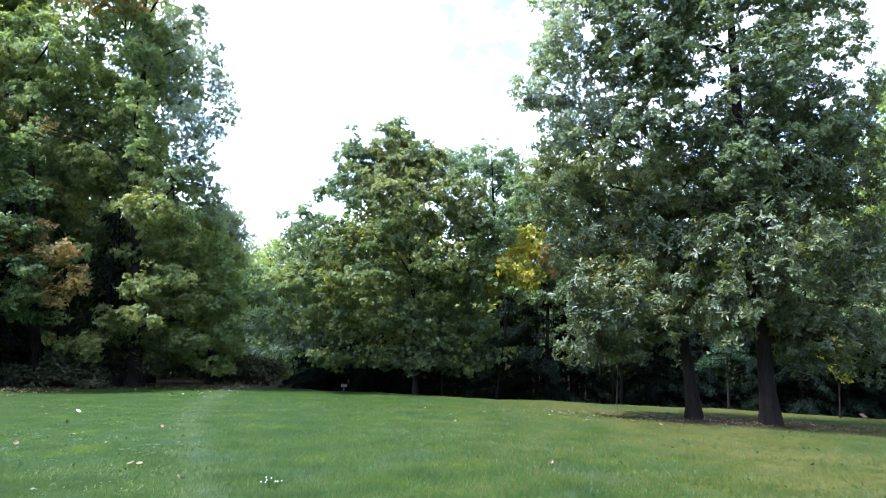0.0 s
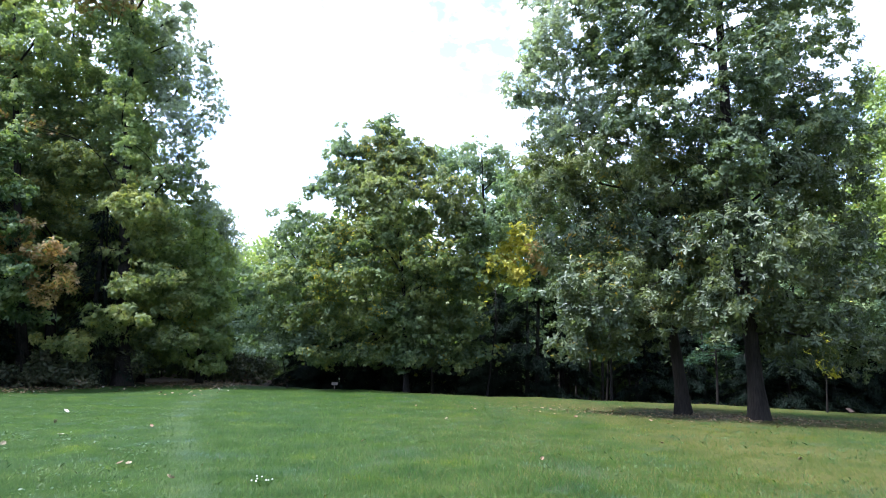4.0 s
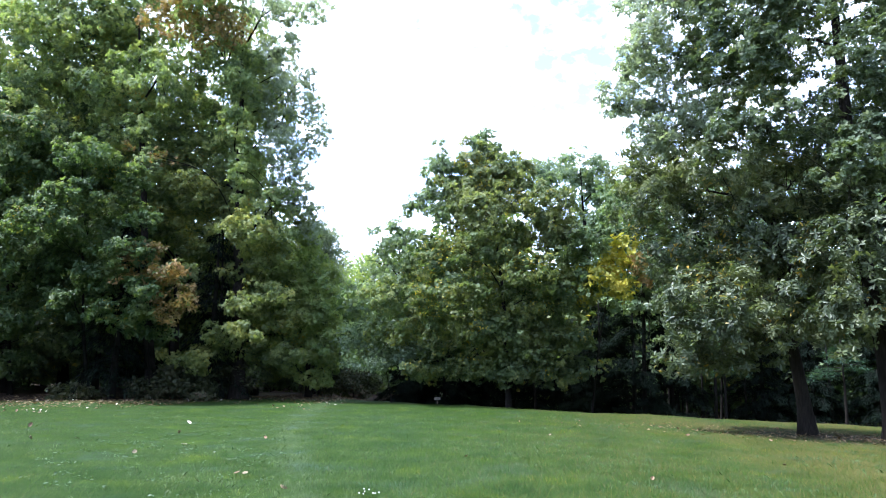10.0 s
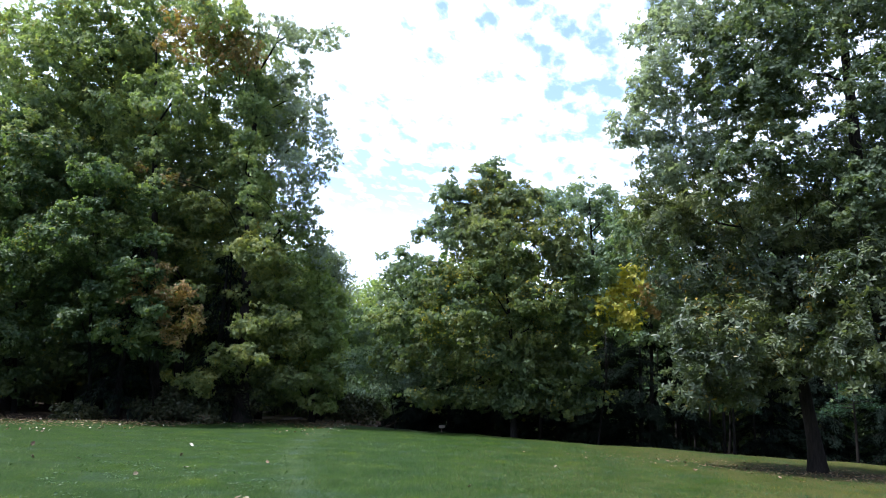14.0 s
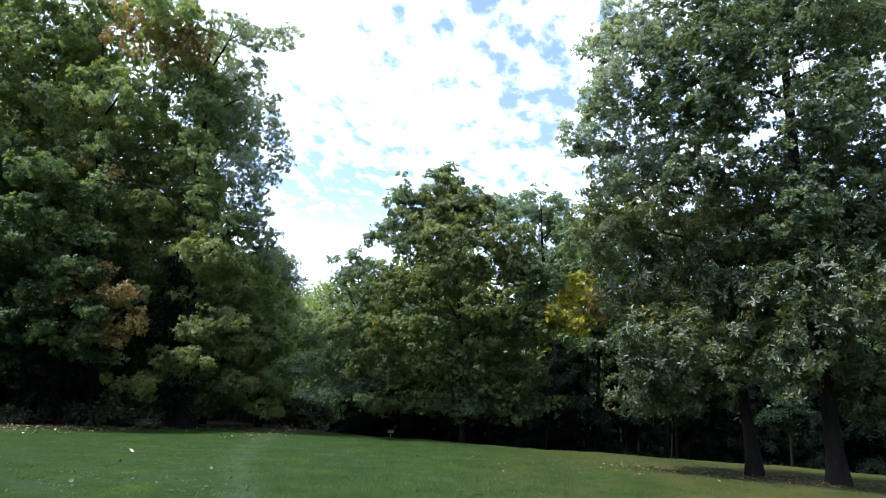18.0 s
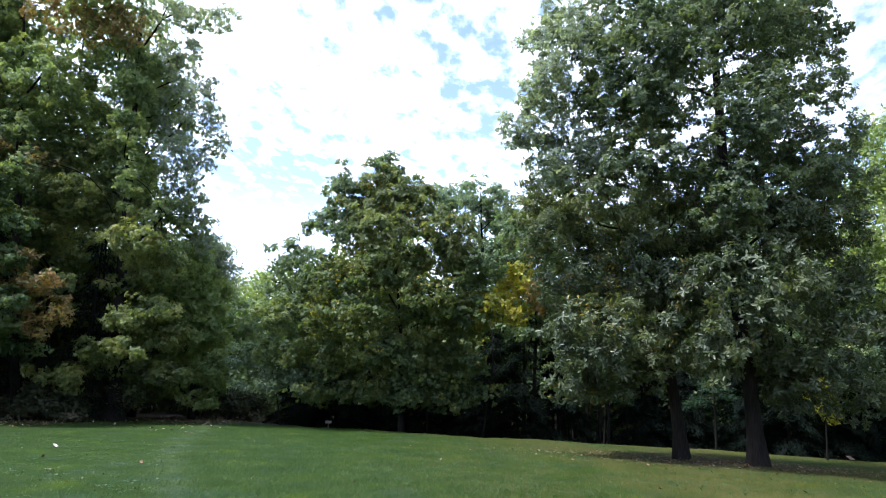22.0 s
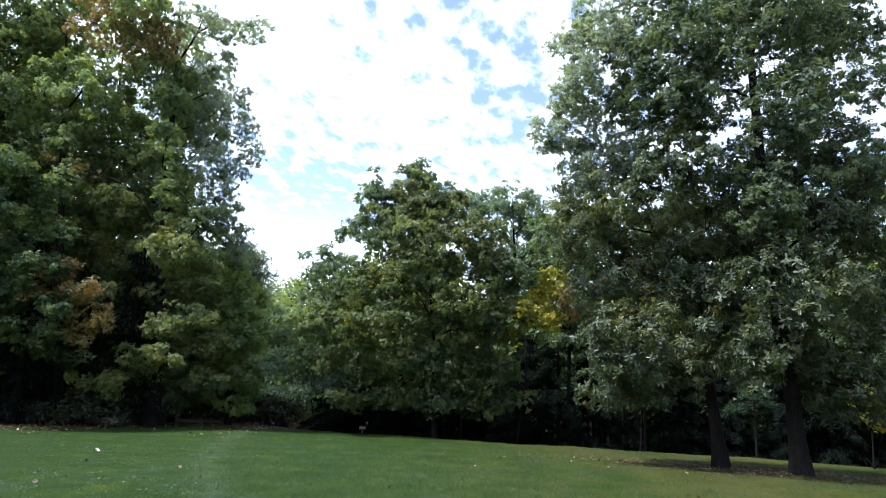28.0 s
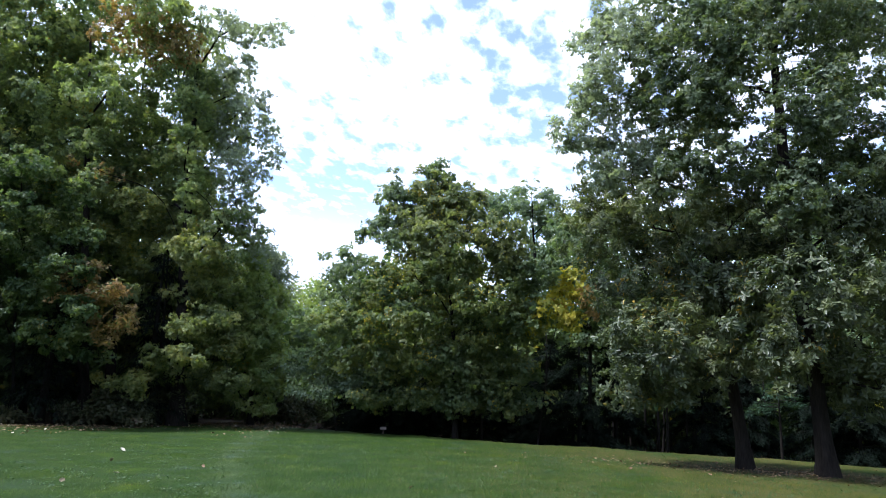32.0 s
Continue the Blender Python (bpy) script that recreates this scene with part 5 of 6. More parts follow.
def build_grass(name, count, seed, sort, mat, label):
    rng = np.random.default_rng(seed)
    y = 6.5 + (31.0 - 6.5) * rng.uniform(0, 1, count * 2) ** 1.9
    x = rng.uniform(-0.92, 0.80, count * 2) * y
    if sort == "track":
        x = track_x(y) + rng.normal(size=count * 2) * (0.16 + 0.012 * y)
    keep = (y < lawn_edge(x) - 0.1)
    worn = rng.uniform(0, 1, len(x)) < worn_track(x, y) * np.clip(0.34 + 0.22 * np.sin(2.1 * y + 0.8 * x) + 0.2 * np.sin(5.3 * y - 3.0 * x), 0.05, 0.8)
    tuft = np.sin(2.3 * x + 1.1 * y) * np.sin(1.7 * y - 0.6 * x) + np.sin(5.1 * x) * np.sin(4.3 * y)
    keep &= rng.uniform(-2.2, 1.2, len(x)) < tuft
    share = np.clip((x + 3) / 10, 0.06, 0.85)
    if sort == "track":
        keep &= worn
    else:
        keep &= ~worn & ((rng.uniform(0, 1, len(x)) < share) == (sort == "dry"))
    keep &= rng.uniform(0, 1, len(x)) > 0.85 * np.exp(-(((x - 9.6) / 4.2) ** 2 + ((y - 22.3) / 1.9) ** 2) * 1.1)
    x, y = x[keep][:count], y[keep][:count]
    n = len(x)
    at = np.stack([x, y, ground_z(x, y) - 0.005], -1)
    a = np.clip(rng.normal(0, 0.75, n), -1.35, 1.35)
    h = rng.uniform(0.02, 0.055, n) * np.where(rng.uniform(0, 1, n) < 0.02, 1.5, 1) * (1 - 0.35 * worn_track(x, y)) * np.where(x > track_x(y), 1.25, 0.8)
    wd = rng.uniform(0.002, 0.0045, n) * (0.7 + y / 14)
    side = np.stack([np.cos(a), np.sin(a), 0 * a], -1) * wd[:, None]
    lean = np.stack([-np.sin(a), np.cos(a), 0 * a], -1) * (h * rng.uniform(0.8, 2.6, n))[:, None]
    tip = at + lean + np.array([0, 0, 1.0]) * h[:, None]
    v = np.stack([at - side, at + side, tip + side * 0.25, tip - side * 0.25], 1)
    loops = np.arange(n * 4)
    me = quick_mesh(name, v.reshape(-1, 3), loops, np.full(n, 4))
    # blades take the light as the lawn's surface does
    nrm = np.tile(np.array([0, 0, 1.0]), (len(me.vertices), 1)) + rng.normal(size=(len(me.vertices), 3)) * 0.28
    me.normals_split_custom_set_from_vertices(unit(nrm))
    me.materials.append(mat)
    return tagged(new(name, me), label, "grass", kind="stuff")


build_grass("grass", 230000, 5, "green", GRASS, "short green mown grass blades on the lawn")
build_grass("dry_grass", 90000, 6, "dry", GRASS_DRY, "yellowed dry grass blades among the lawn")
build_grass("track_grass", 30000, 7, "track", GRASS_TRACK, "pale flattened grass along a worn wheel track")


def build_long_blades():
    """Tufts of longer, paler blades that stand out of the mown grass."""
    rng = np.random.default_rng(8)
    k = 5200
    cy = 6.5 + 21.0 * rng.uniform(0, 1, k) ** 1.5
    cx = rng.uniform(-0.9, 0.8, k) * cy
    patch = np.sin(0.9 * cx + 1.3 * np.sin(0.5 * cy)) + np.sin(1.1 * cy + 0.7 * cx) + rng.normal(size=k) * 0.8
    right = cx > track_x(cy)
    near = np.abs(cx - track_x(cy)) < 0.5
    ok = (cy < lawn_edge(cx) - 0.4) & (patch > np.where(near, -1.2, np.where(right, -0.1, 0.8)))
    cx, cy = cx[ok], cy[ok]
    per = 7
    n = len(cx) * per
    x, y = np.repeat(cx, per) + rng.normal(size=n) * 0.05, np.repeat(cy, per) + rng.normal(size=n) * 0.05
    at = np.stack([x, y, ground_z(x, y) - 0.005], -1)
    h = rng.uniform(0.03, 0.070, n)
    a = np.clip(rng.normal(0, 0.8, n), -1.4, 1.4)
    wd = rng.uniform(0.0022, 0.0042, n) * (0.75 + y / 18)
    side = np.stack([np.cos(a), np.sin(a), 0 * a], -1) * wd[:, None]
    lean = np.stack([rng.normal(size=n), rng.normal(size=n), 0 * a], -1) * (h * 0.55)[:, None]
    up = np.array([0, 0, 1.0]) * h[:, None]
    mid, tip = at + lean * 0.35 + up * 0.7, at + lean * 1.15 + up
    v = np.stack([at - side, at + side, mid + side * 0.9, tip, mid - side * 0.9], 1)
    me = quick_mesh("long_grass", v.reshape(-1, 3), np.arange(n * 5), np.full(n, 5))
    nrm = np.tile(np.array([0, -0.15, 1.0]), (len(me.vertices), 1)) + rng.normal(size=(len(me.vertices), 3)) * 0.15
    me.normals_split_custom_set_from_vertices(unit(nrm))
    me.materials.append(LONG_GRASS)
    tagged(new("long_grass", me), "longer pale green blades standing in the mown lawn", "grass", kind="stuff")


LONG_GRASS = grass_material("long_grass_blade", (0.026, 0.058, 0.012), (0.050, 0.094, 0.024), (0.095, 0.140, 0.050), 0.25)
build_long_blades()


# ---- the wood behind ----
def forest_model(seed, height, reach, low, mat, label, size=0.54, lai=0.9):
    lobes = []
    rng = np.random.default_rng(seed)
    for k in range(11):
        f = low + (0.93 - low) * (k / 10)
        a = 2.4 * k + rng.uniform(-0.4, 0.4)
        d = reach * (0.55 if k < 8 else 0.25) * rng.uniform(0.7, 1.1)
        lobes.append((d * math.cos(a), d * math.sin(a), height * f, reach * rng.uniform(0.45, 0.62), height * 0.11 * rng.uniform(0.9, 1.3)))
    return tree(seed, "forest_tree", [(0, 0, 0), (0.1, 0.05, height * 0.45), (0, 0.1, height * 0.95)], 0.17, [("crown", lobes, mat, "")], label, BARK_GREY,
                group="trees of the wood", size=size, lai=lai, clump=0.6, m=9, spread=0.4, twigs=2, z_drop=0.8)


MODELS = [forest_model(101, 10.5, 3.4, 0.28, WOOD_LEAF, "green broadleaved tree deep in the wood"),
          forest_model(102, 9.0, 3.1, 0.20, MAPLE_LEAF, "green broadleaved tree deep in the wood"),
          forest_model(103, 9.6, 3.3, 0.30, ASH_LEAF, "green and yellowing tree deep in the wood"),
          forest_model(104, 8.2, 3.0, 0.18, LIGHT_LEAF, "pale green tree deep in the wood")]


NEAR_MODELS = [forest_model(105, 10.0, 3.3, 0.28, WOOD_LEAF, "green broadleaved tree just inside the wood", 0.33, 0.8),
               forest_model(106, 9.0, 3.1, 0.26, ASH_LEAF, "green and yellowing tree just inside the wood", 0.33, 0.8)]


def plant_forest():
    rng = np.random.default_rng(9)
    used = set()
    for row, (y0, step) in enumerate(((36.5, 4.6), (42, 5.2), (49, 5.6))):
        half = 0.95 * y0 + 4
        for x in np.arange(-half, half, step):
            px, py = x + rng.uniform(-1.1, 1.1), y0 + rng.uniform(-1.4, 1.4)
            px, py = float(px), float(py)
            s = rng.uniform(0.85, 1.08)
            if row == 0 and (0.08 < px / py < 0.24 or 0.36 < px / py < 0.52):
                continue
            gap = abs(px / py + 0.25) < 0.06
            if gap:
                continue
            kinds = NEAR_MODELS if row == 0 else MODELS
            model = kinds[int(rng.integers(0, len(kinds)))]
            m = pose(px, py, float(ground_z(px, py)), 0, 0, float(rng.uniform(0, 360))) @ Matrix.Diagonal((s, s, s * float(rng.uniform(0.9, 1.1)), 1))
            if model.name in used:
                copy_thing(model, m)
            else:
                model.matrix_basis = m
                used.add(model.name)


plant_forest()


def add_shading_wood():
    """Unseen trees added beside and behind the lawn to block low sky and sun."""
    rng = np.random.default_rng(10)
    spots = [(x, -34.0) for x in np.arange(-40, 41, 5.0)] + [(-34.0, y) for y in np.arange(-28, 18, 5.0)] + [(36.0, y) for y in np.arange(-28, 22, 5.5)]
    # left rows added to throw shade on the left trees and lawn
    spots += [(x, y) for x in (-31.0, -37.0) for y in np.arange(17, 37, 4.8)] + [(-30.0, y) for y in np.arange(6, 28, 4.4)]
    lobes = []
    for x, y in spots:
        h = float(rng.uniform(11, 14)) * (1.02 if x < -23 and 0 < y < 28 else 1.0)
        for z in np.arange(1.5, h, 2.4):
            r = 2.9 if z < h - 3 else 2.0
            lobes.append((x + float(rng.uniform(-1, 1)), y + float(rng.uniform(-1, 1)), float(z), r, 1.7))
    c, o = lobe_sprays(rng, lobes, 0.7, 0.7 * 0.7 * 0.3, 8, np.zeros(3), 0.8)
    me = spray_leaves(rng, "unseen_shading_wood", c, o, 8, 0.55, 0.7, OVAL)
    me.materials.append(WOOD_LEAF)
    tagged(new("unseen_shading_wood", me), "unseen green woodland added round the lawn to block light", "woodland", kind="stuff")


add_shading_wood()


def stems_of_the_wood():
    """Thin dark stems between the lawn and the deep wood."""
    rng = np.random.default_rng(31)
    model = None
    for k in range(34):
        y = float(rng.uniform(33.5, 44))
        x = float(rng.uniform(-0.32, 0.44) * y)
        if abs(x / y + 0.25) < 0.075:
            continue
        if y < lawn_edge(x) + 1.0:
            y = float(lawn_edge(x)) + 1.5
        m = pose(x, y, float(ground_z(x, y)), float(rng.uniform(-2.5, 2.5)), float(rng.uniform(-2.5, 2.5)), float(rng.uniform(0, 360)))
        s = float(rng.uniform(0.6, 1.5))
        m = m @ Matrix.Diagonal((s, s, 1, 1))
        if model is None:
            model = thing("sapling", (0, 0, 0), "thin bare dark stem of a young tree in the wood", "sapling", "stems in the wood")
            p = smooth_path([(0, 0, -0.5), (0.05, 0, 2.5), (-0.05, 0.05, 7.0)], 10)
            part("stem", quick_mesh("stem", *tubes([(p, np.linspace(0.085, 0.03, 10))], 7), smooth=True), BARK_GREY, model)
            model.matrix_basis = m
        else:
            copy_thing(model, m)


stems_of_the_wood()


def far_wood():
    """The wood's depth: crowns from the ground up, too far to tell apart."""
    rng = np.random.default_rng(77)
    lobes = []
    for y0, top in ((54, 8.5), (63, 10.0), (74, 11.5)):
        for x in np.arange(-1.05 * y0, 1.05 * y0, 4.2):
            px = float(x + rng.uniform(-1, 1))
            h = top * float(rng.uniform(0.8, 1.1)) * (0.78 if abs(px / y0 + 0.255) < 0.06 else 1.0)
            for z in np.arange(1.0, h, 2.6):
                lobes.append((px + float(rng.uniform(-1, 1)), y0 + float(rng.uniform(-2, 2)), float(z) + float(ground_z(px, y0)), 3.0, 1.9))
    c, o = lobe_sprays(rng, lobes, 0.6, 0.85 * 0.85 * 0.3, 8, np.zeros(3), 0.9)
    me = spray_leaves(rng, "far_wood", c, o, 8, 0.6, 0.85, OVAL)
    me.materials.append(WOOD_LEAF)
    tagged(new("far_wood", me), "dense green woodland far behind the lawn", "woodland", kind="stuff")


far_wood()


def undergrowth():
    """Low dark bushes between the stems."""
    rng = np.random.default_rng(55)
    model = tree(56, "understory_bush", [(0, 0, 0), (0, 0, 0.7), (0.1, 0, 1.5)], 0.04,
                 [("crown", [(0, 0, 1.0, 1.3, 0.9), (1.0, 0.2, 0.8, 1.0, 0.7), (-0.9, -0.2, 0.9, 1.1, 0.8), (0.2, 0.3, 1.9, 1.0, 0.7)], WOOD_LEAF, "")],
                 "dark leafy bush under the trees of the wood", BARK_GREY, group="bushes in the wood", size=0.42, lai=0.8, m=9, spread=0.3, twigs=2, category="bush", limb_from=0.1, limb_girth=0.8)
    first = True
    for y0, step in ((41.5, 2.6), (45, 2.8)):
        for x in np.arange(-0.9 * y0, 0.9 * y0, step):
            px, py = float(x + rng.uniform(-0.8, 0.8)), float(y0 + rng.uniform(-2, 2))
            s = float(rng.uniform(0.8, 1.25))
            m = pose(px, py, float(ground_z(px, py)), 0, 0, float(rng.uniform(0, 360))) @ Matrix.Diagonal((s, s, s, 1))
            if first:
                model.matrix_basis, first = m, False
            else:
                copy_thing(model, m)


undergrowth()


# ---- small things on the lawn and at its edge ----
def plain(name, colour, rough=0.6, vary=0.25, scale=30.0, metal=0.0):
    m, nodes, links, p = nodes_of(name)
    co = nodes.new("ShaderNodeTexCoord")
    n = noise_node(nodes, links, scale, 4, co.outputs["Object"])
    r = ramp(nodes, [(0.3, tuple(c * (1 - vary) for c in colour)), (0.7, tuple(c * (1 + vary) for c in colour))])
    links.new(n.outputs[0], r.inputs[0])
    links.new(r.outputs[0], p.inputs["Base Color"])
    p.inputs["Roughness"].default_value, p.inputs["Metallic"].default_value = rough, metal
    return m


PANEL = plain("pale_sign_panel", (0.24, 0.20, 0.17), 0.35, 0.08, 12)
PANEL_BROWN = plain("brown_sign_panel", (0.050, 0.036, 0.030), 0.9, 0.15, 12)
PANEL_BROWN.node_tree.nodes["Principled BSDF"].inputs["Specular IOR Level"].default_value = 0.05
PANEL_INK = plain("sign_print", (0.06, 0.06, 0.055), 0.5, 0.2)
POST_WOOD = plain("weathered_post_wood", (0.10, 0.075, 0.055), 0.85, 0.35, 40)
DEAD_LEAF = [plain("fallen_leaf_tan", (0.21, 0.165, 0.095), 0.7, 0.3, 60), plain("fallen_leaf_brown", (0.16, 0.10, 0.055), 0.75, 0.3, 60),
             plain("fallen_leaf_pale", (0.50, 0.46, 0.36), 0.6, 0.2, 60)]
PETAL = plain("white_clover_flower", (0.60, 0.60, 0.52), 0.7, 0.1, 80)


def box(bm, cx, cy, cz, sx, sy, sz, m=None, bevel=0.0):
    r = bmesh.ops.create_cube(bm, size=1.0)
    for v in r["verts"]:
        v.co = Vector((v.co.x * sx + cx, v.co.y * sy + cy, v.co.z * sz + cz))
    if bevel:
        es = list({e for v in r["verts"] for e in v.link_edges})
        bmesh.ops.bevel(bm, geom=es, offset=bevel, segments=2, affect="EDGES")
    return bm


def lectern_sign(at, width, depth, height, facing, tilt, lines, face):
    e = thing("lectern_sign", at, "low slanted plaque on a wooden post at the wood's edge", "sign", "nature trail signs")
    e.rotation_euler = (0, 0, radians(facing))
    for x in ((-0.32 * width, 0.32 * width) if width > 0.45 else (0.0,)):
        bm = bmesh.new()
        part("post", box(bm, x, 0.03, (height - 0.3) / 2 - 0.02, 0.05, 0.05, height + 0.28, bevel=0.005), POST_WOOD, e)
    turn = Matrix.Translation((0, 0, height)) @ Euler((radians(tilt), 0, 0)).to_matrix().to_4x4()
    bm = box(bmesh.new(), 0, 0, 0, width, depth, 0.02, bevel=0.006)
    bmesh.ops.transform(bm, matrix=turn, verts=bm.verts)
    panel = part("panel", bm, face, e)
    for k in range(lines):
        bm = box(bmesh.new(), -0.06 * width * (k % 2), depth * (0.30 - 0.6 * k / max(lines - 1, 1)), 0.0115, width * (0.75 - 0.12 * (k % 2)), depth * 0.055, 0.002)
        bmesh.ops.transform(bm, matrix=turn, verts=bm.verts)
        part("print_bar", bm, PANEL_INK, panel)
    return e


lectern_sign((-4.25, 30.6, float(ground_z(-4.25, 30.6))), 0.26, 0.16, 0.24, 6, 42, 3, PANEL)
lectern_sign((18.3, 30.0, float(ground_z(18.3, 30.0)) - 0.1), 0.36, 0.26, 0.32, 32, 36, 1, PANEL_BROWN)


def dead_leaf_mesh(seed, curl):
    """A dry, curled, lobed leaf blade."""
    rng = np.random.default_rng(seed)
    prof = [(0.0, 0.01), (0.12, 0.16), (0.24, 0.30), (0.34, 0.17), (0.48, 0.36), (0.60, 0.19), (0.76, 0.26), (0.88, 0.12), (1.0, 0.0)]
    bm = bmesh.new()
    rows = []
    for x, w in prof:
        lift = curl * (x - 0.5) ** 2
        ww = w * rng.uniform(0.85, 1.15)
        rows.append([bm.verts.new((x - 0.5, -ww, lift + curl * 0.9 * ww)), bm.verts.new((x - 0.5, 0, lift)), bm.verts.new((x - 0.5, ww, lift + curl * 0.7 * ww))])
    for a, b in zip(rows, rows[1:]):
        bm.faces.new((a[0], b[0], b[1], a[1]))
        bm.faces.new((a[1], b[1], b[2], a[2]))
    # the blade's thickness
    g = bmesh.ops.extrude_face_region(bm, geom=list(bm.faces))
    for v in g["geom"]:
        if isinstance(v, bmesh.types.BMVert):
            v.co.z += 0.015
    bmesh.ops.recalc_face_normals(bm, faces=bm.faces)
    me = bpy.data.meshes.new("fallen_leaf")
    bm.to_mesh(me)
    bm.free()
    return me


LEAF_SHAPES = [dead_leaf_mesh(s, c) for s, c in ((1, 0.5), (2, 0.9), (3, 0.25))]


def fallen_leaf(x, y, size, shape, tone, rng):
    key = shape * 3 + tone
    if key not in LEAF_CACHE:
        me = LEAF_SHAPES[shape].copy()
        me.materials.append(DEAD_LEAF[tone])
        LEAF_CACHE[key] = me
    ob = new("fallen_leaf", LEAF_CACHE[key])
    ob.matrix_basis = pose(x, y, float(ground_z(x, y)) + 0.05, float(rng.uniform(-50, 50)), float(rng.uniform(-45, 45)), float(rng.uniform(0, 360))) @ Matrix.Diagonal((size, size, size, 1))
    return tagged(ob, ("dry tan oak leaf lying on the grass", "dry brown oak leaf lying on the grass", "pale bleached leaf lying on the grass")[tone], "leaf", "fallen leaves on the lawn")


LEAF_CACHE = {}


def scatter_fallen_leaves():
    rng = np.random.default_rng(14)
    # the few that lie out on the open grass
    for x, y, size, tone in ((-8.98, 17.31, 0.20, 2), (-4.26, 9.74, 0.14, 1), (-4.12, 9.70, 0.13, 0), (-7.0, 11.6, 0.13, 0), (-9.4, 13.4, 0.13, 0), (-3.2, 8.75, 0.12, 0), (-6.75, 12.9, 0.14, 2), (-10.2, 13.1, 0.14, 0),
                             (-12.2, 15.6, 0.15, 1), (-5.7, 14.4, 0.10, 1), (-1.2, 12.5, 0.10, 0), (1.7, 10.6, 0.10, 1), (4.6, 13.8, 0.11, 0), (0.4, 17.2, 0.10, 0), (3.9, 18.6, 0.12, 1), (6.6, 12.4, 0.10, 0), (-8.1, 15.2, 0.12, 0)):
        fallen_leaf(x, y, size, int(rng.integers(0, 3)), tone, rng)
    # the strip along the wood and the carpet under the oaks
    for _ in range(250):
        x = float(rng.uniform(-21, -7.5))
        y = float(lawn_edge(x)) - 9.0 * float(rng.uniform(0, 1)) ** 1.7 - 0.1
        fallen_leaf(x, y, float(rng.uniform(0.06, 0.12)), int(rng.integers(0, 3)), int(rng.choice([0, 0, 1, 2])), rng)
    for _ in range(14):
        x, y = float(rng.normal(9.0, 2.8)), float(rng.normal(21.6, 1.5))
        if x / y > 0.75:
            continue
        fallen_leaf(x, y, float(rng.uniform(0.08, 0.12)), int(rng.integers(0, 3)), 1, rng)


scatter_fallen_leaves()


def leaf_litter():
    """Leaves too small and many to count, along the wood, under the oaks and inside the wood."""
    rng = np.random.default_rng(15)
    n = 12000
    x = rng.uniform(-24, 26, n)
    y = lawn_edge(x) + np.where(x < -8, rng.normal(-1.2, 2.4, n), rng.uniform(2.5, 9, n))
    out = (y < lawn_edge(x)) & (x > -9) & (rng.uniform(0, 1, n) < 0.93)
    x, y = x[~out], y[~out]
    k = 2000
    x = np.concatenate([x, rng.normal(9.4, 3.2, k)])
    y = np.concatenate([y, rng.normal(21.9, 1.1, k)])
    z = ground_z(x, y) + 0.02
    m = len(x)
    at = np.stack([x, y, z], -1)
    along = rng.normal(size=(m, 3)) * np.array([1, 1, 0.2])
    normal = np.array([0, 0, 1.0]) + rng.normal(size=(m, 3)) * 0.35
    me = leaves("leaf_litter", at, along, normal, rng.uniform(0.05, 0.10, m) * np.where(x < -8, 1.35, 1.0), OVAL)
    me.materials.append(leaf_material("litter_leaf", (0.075, 0.046, 0.026), (0.16, 0.110, 0.060), (0.30, 0.225, 0.130), None, gloss=0.7, through=0.1, clump=3.0))
    tagged(new("leaf_litter", me), "dry brown and tan leaves strewn along the wood", "leaf litter", kind="stuff")


leaf_litter()


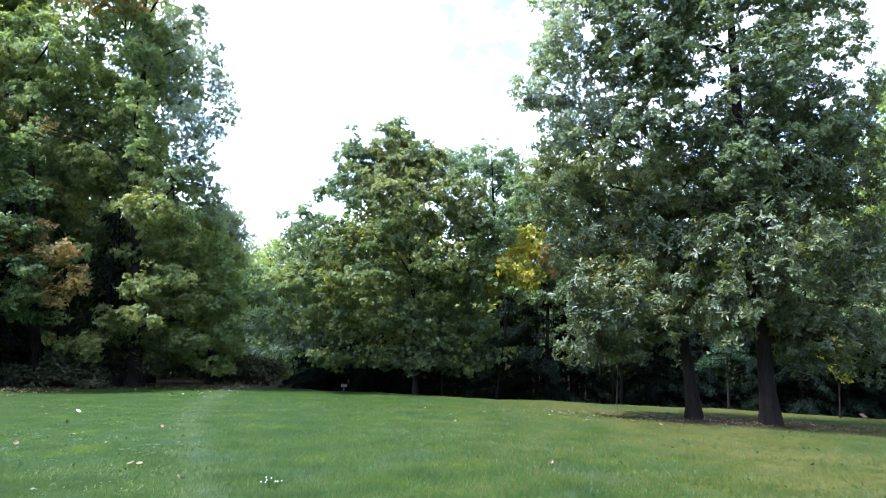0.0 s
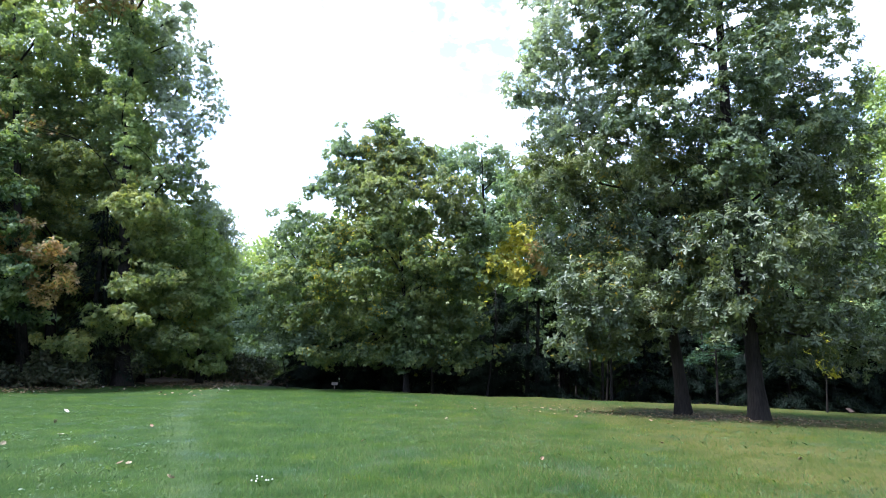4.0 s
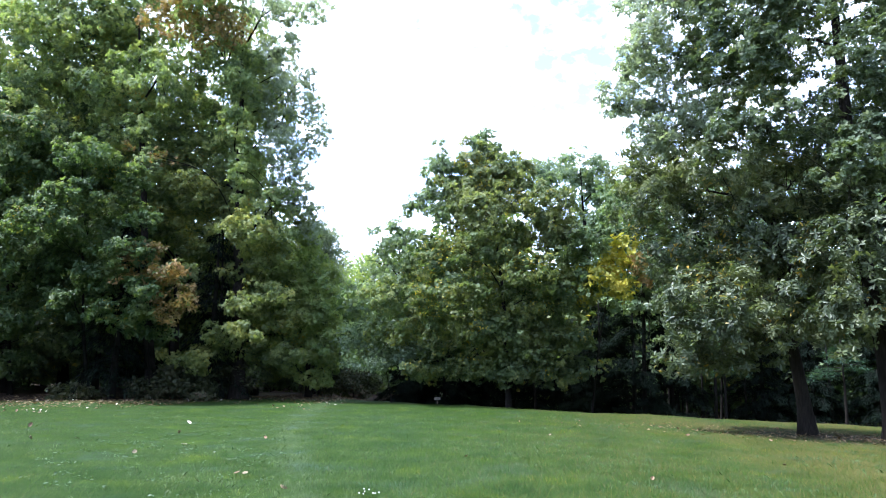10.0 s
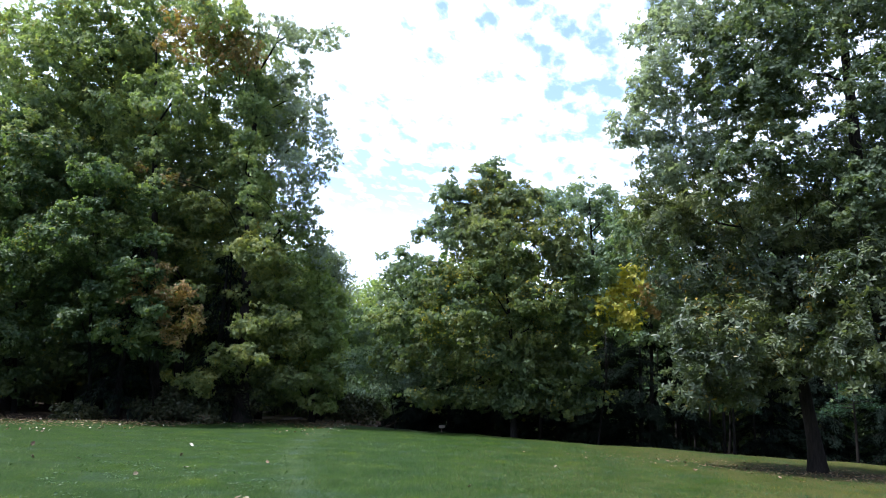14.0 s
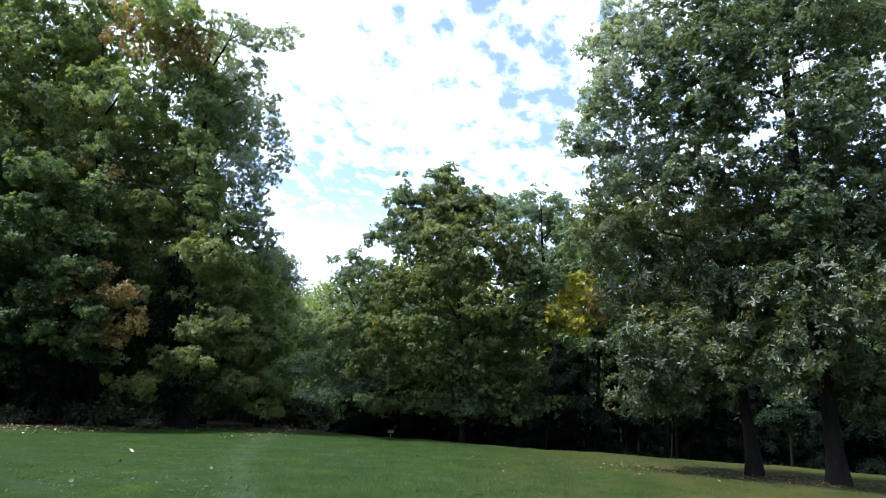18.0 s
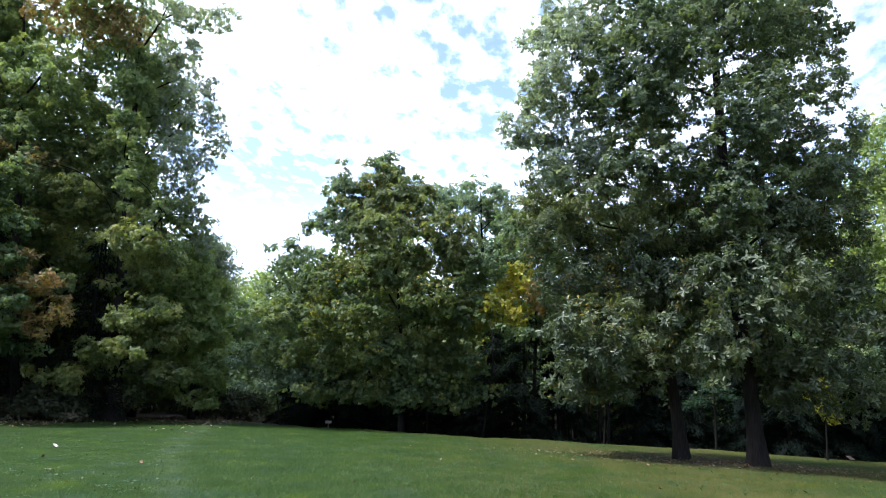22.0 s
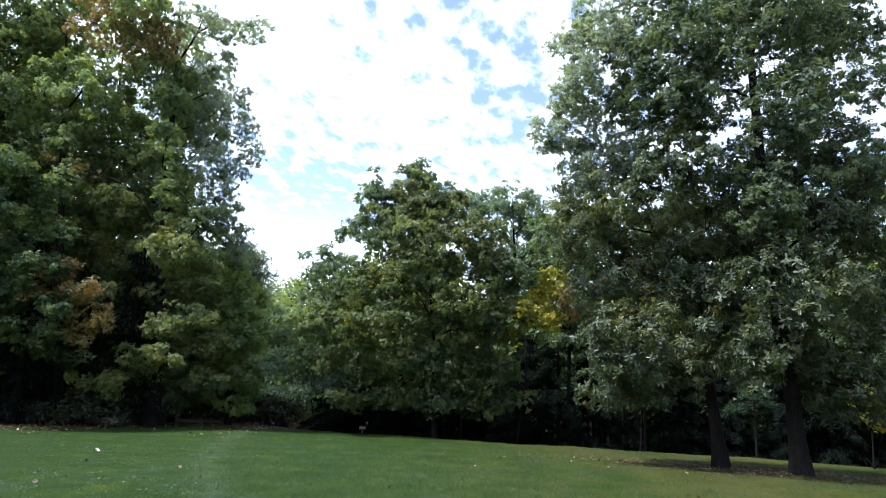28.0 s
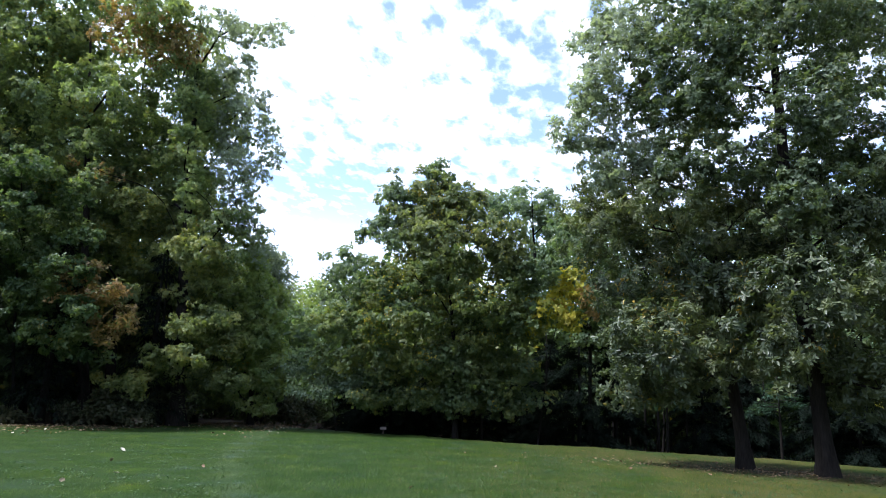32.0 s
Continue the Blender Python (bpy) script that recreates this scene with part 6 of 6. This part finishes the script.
def clover(x, y, seed):
    rng = np.random.default_rng(seed)
    e = thing("clover_plant", (x, y, float(ground_z(x, y))), "clover with white flower heads in the grass", "plant", "white clover")
    for _ in range(4):
        a, r, h = rng.uniform(0, 6.28), rng.uniform(0.02, 0.11), rng.uniform(0.06, 0.11)
        p = np.array([r * math.cos(a), r * math.sin(a), h])
        part("stalk", quick_mesh("stalk", *tubes([(smooth_path([p * [0.2, 0.2, 0], p * [0.7, 0.7, 0.6], p], 5), np.full(5, 0.002))], 4)), GRASS, e)
        bm = bmesh.new()
        bmesh.ops.create_icosphere(bm, subdivisions=2, radius=0.010)
        for v in bm.verts:
            v.co = v.co * (1 + 0.25 * math.sin(37 * v.co.x / 0.010) * math.sin(29 * v.co.z / 0.010)) + Vector(p)
        part("flower_head", bm, PETAL, e)
    c = rng.normal(size=(26, 3)) * [0.07, 0.07, 0.0] + [0, 0, 0.05]
    part("leaf_tuft", leaves("leaf_tuft", c, rng.normal(size=(26, 3)) * [1, 1, 0.2], np.array([0, 0, 1.0]) + rng.normal(size=(26, 3)) * 0.3, np.full(26, 0.04), OVAL), GRASS, e, "", "stuff")
    return e


clover(-1.99, 8.59, 1)
clover(-2.12, 8.68, 2)


def weeds():
    """Bluish broad-leaved weeds in the shorter grass by the track."""
    rng = np.random.default_rng(21)
    c = []
    for _ in range(150):
        y = float(rng.uniform(7.5, 20))
        x = float(track_x(y)) - float(rng.uniform(0.3, 4.5))
        k = int(rng.integers(5, 12))
        c.append(np.stack([x + rng.normal(size=k) * 0.09, y + rng.normal(size=k) * 0.09, np.zeros(k)], -1))
    c = np.concatenate(c)
    c[:, 2] = ground_z(c[:, 0], c[:, 1]) + rng.uniform(0.015, 0.045, len(c))
    n = len(c)
    me = leaves("weeds", c, rng.normal(size=(n, 3)) * [1, 1, 0.3], np.array([0, 0, 1.0]) + rng.normal(size=(n, 3)) * 0.3, rng.uniform(0.03, 0.065, n), OVAL)
    me.materials.append(leaf_material("weed_leaf", (0.034, 0.070, 0.026), (0.055, 0.100, 0.042), (0.085, 0.135, 0.066), None, through=0.3, clump=3.0))
    tagged(new("weeds", me), "low bluish green broad-leaved weeds in the grass", "weeds", kind="stuff")


weeds()
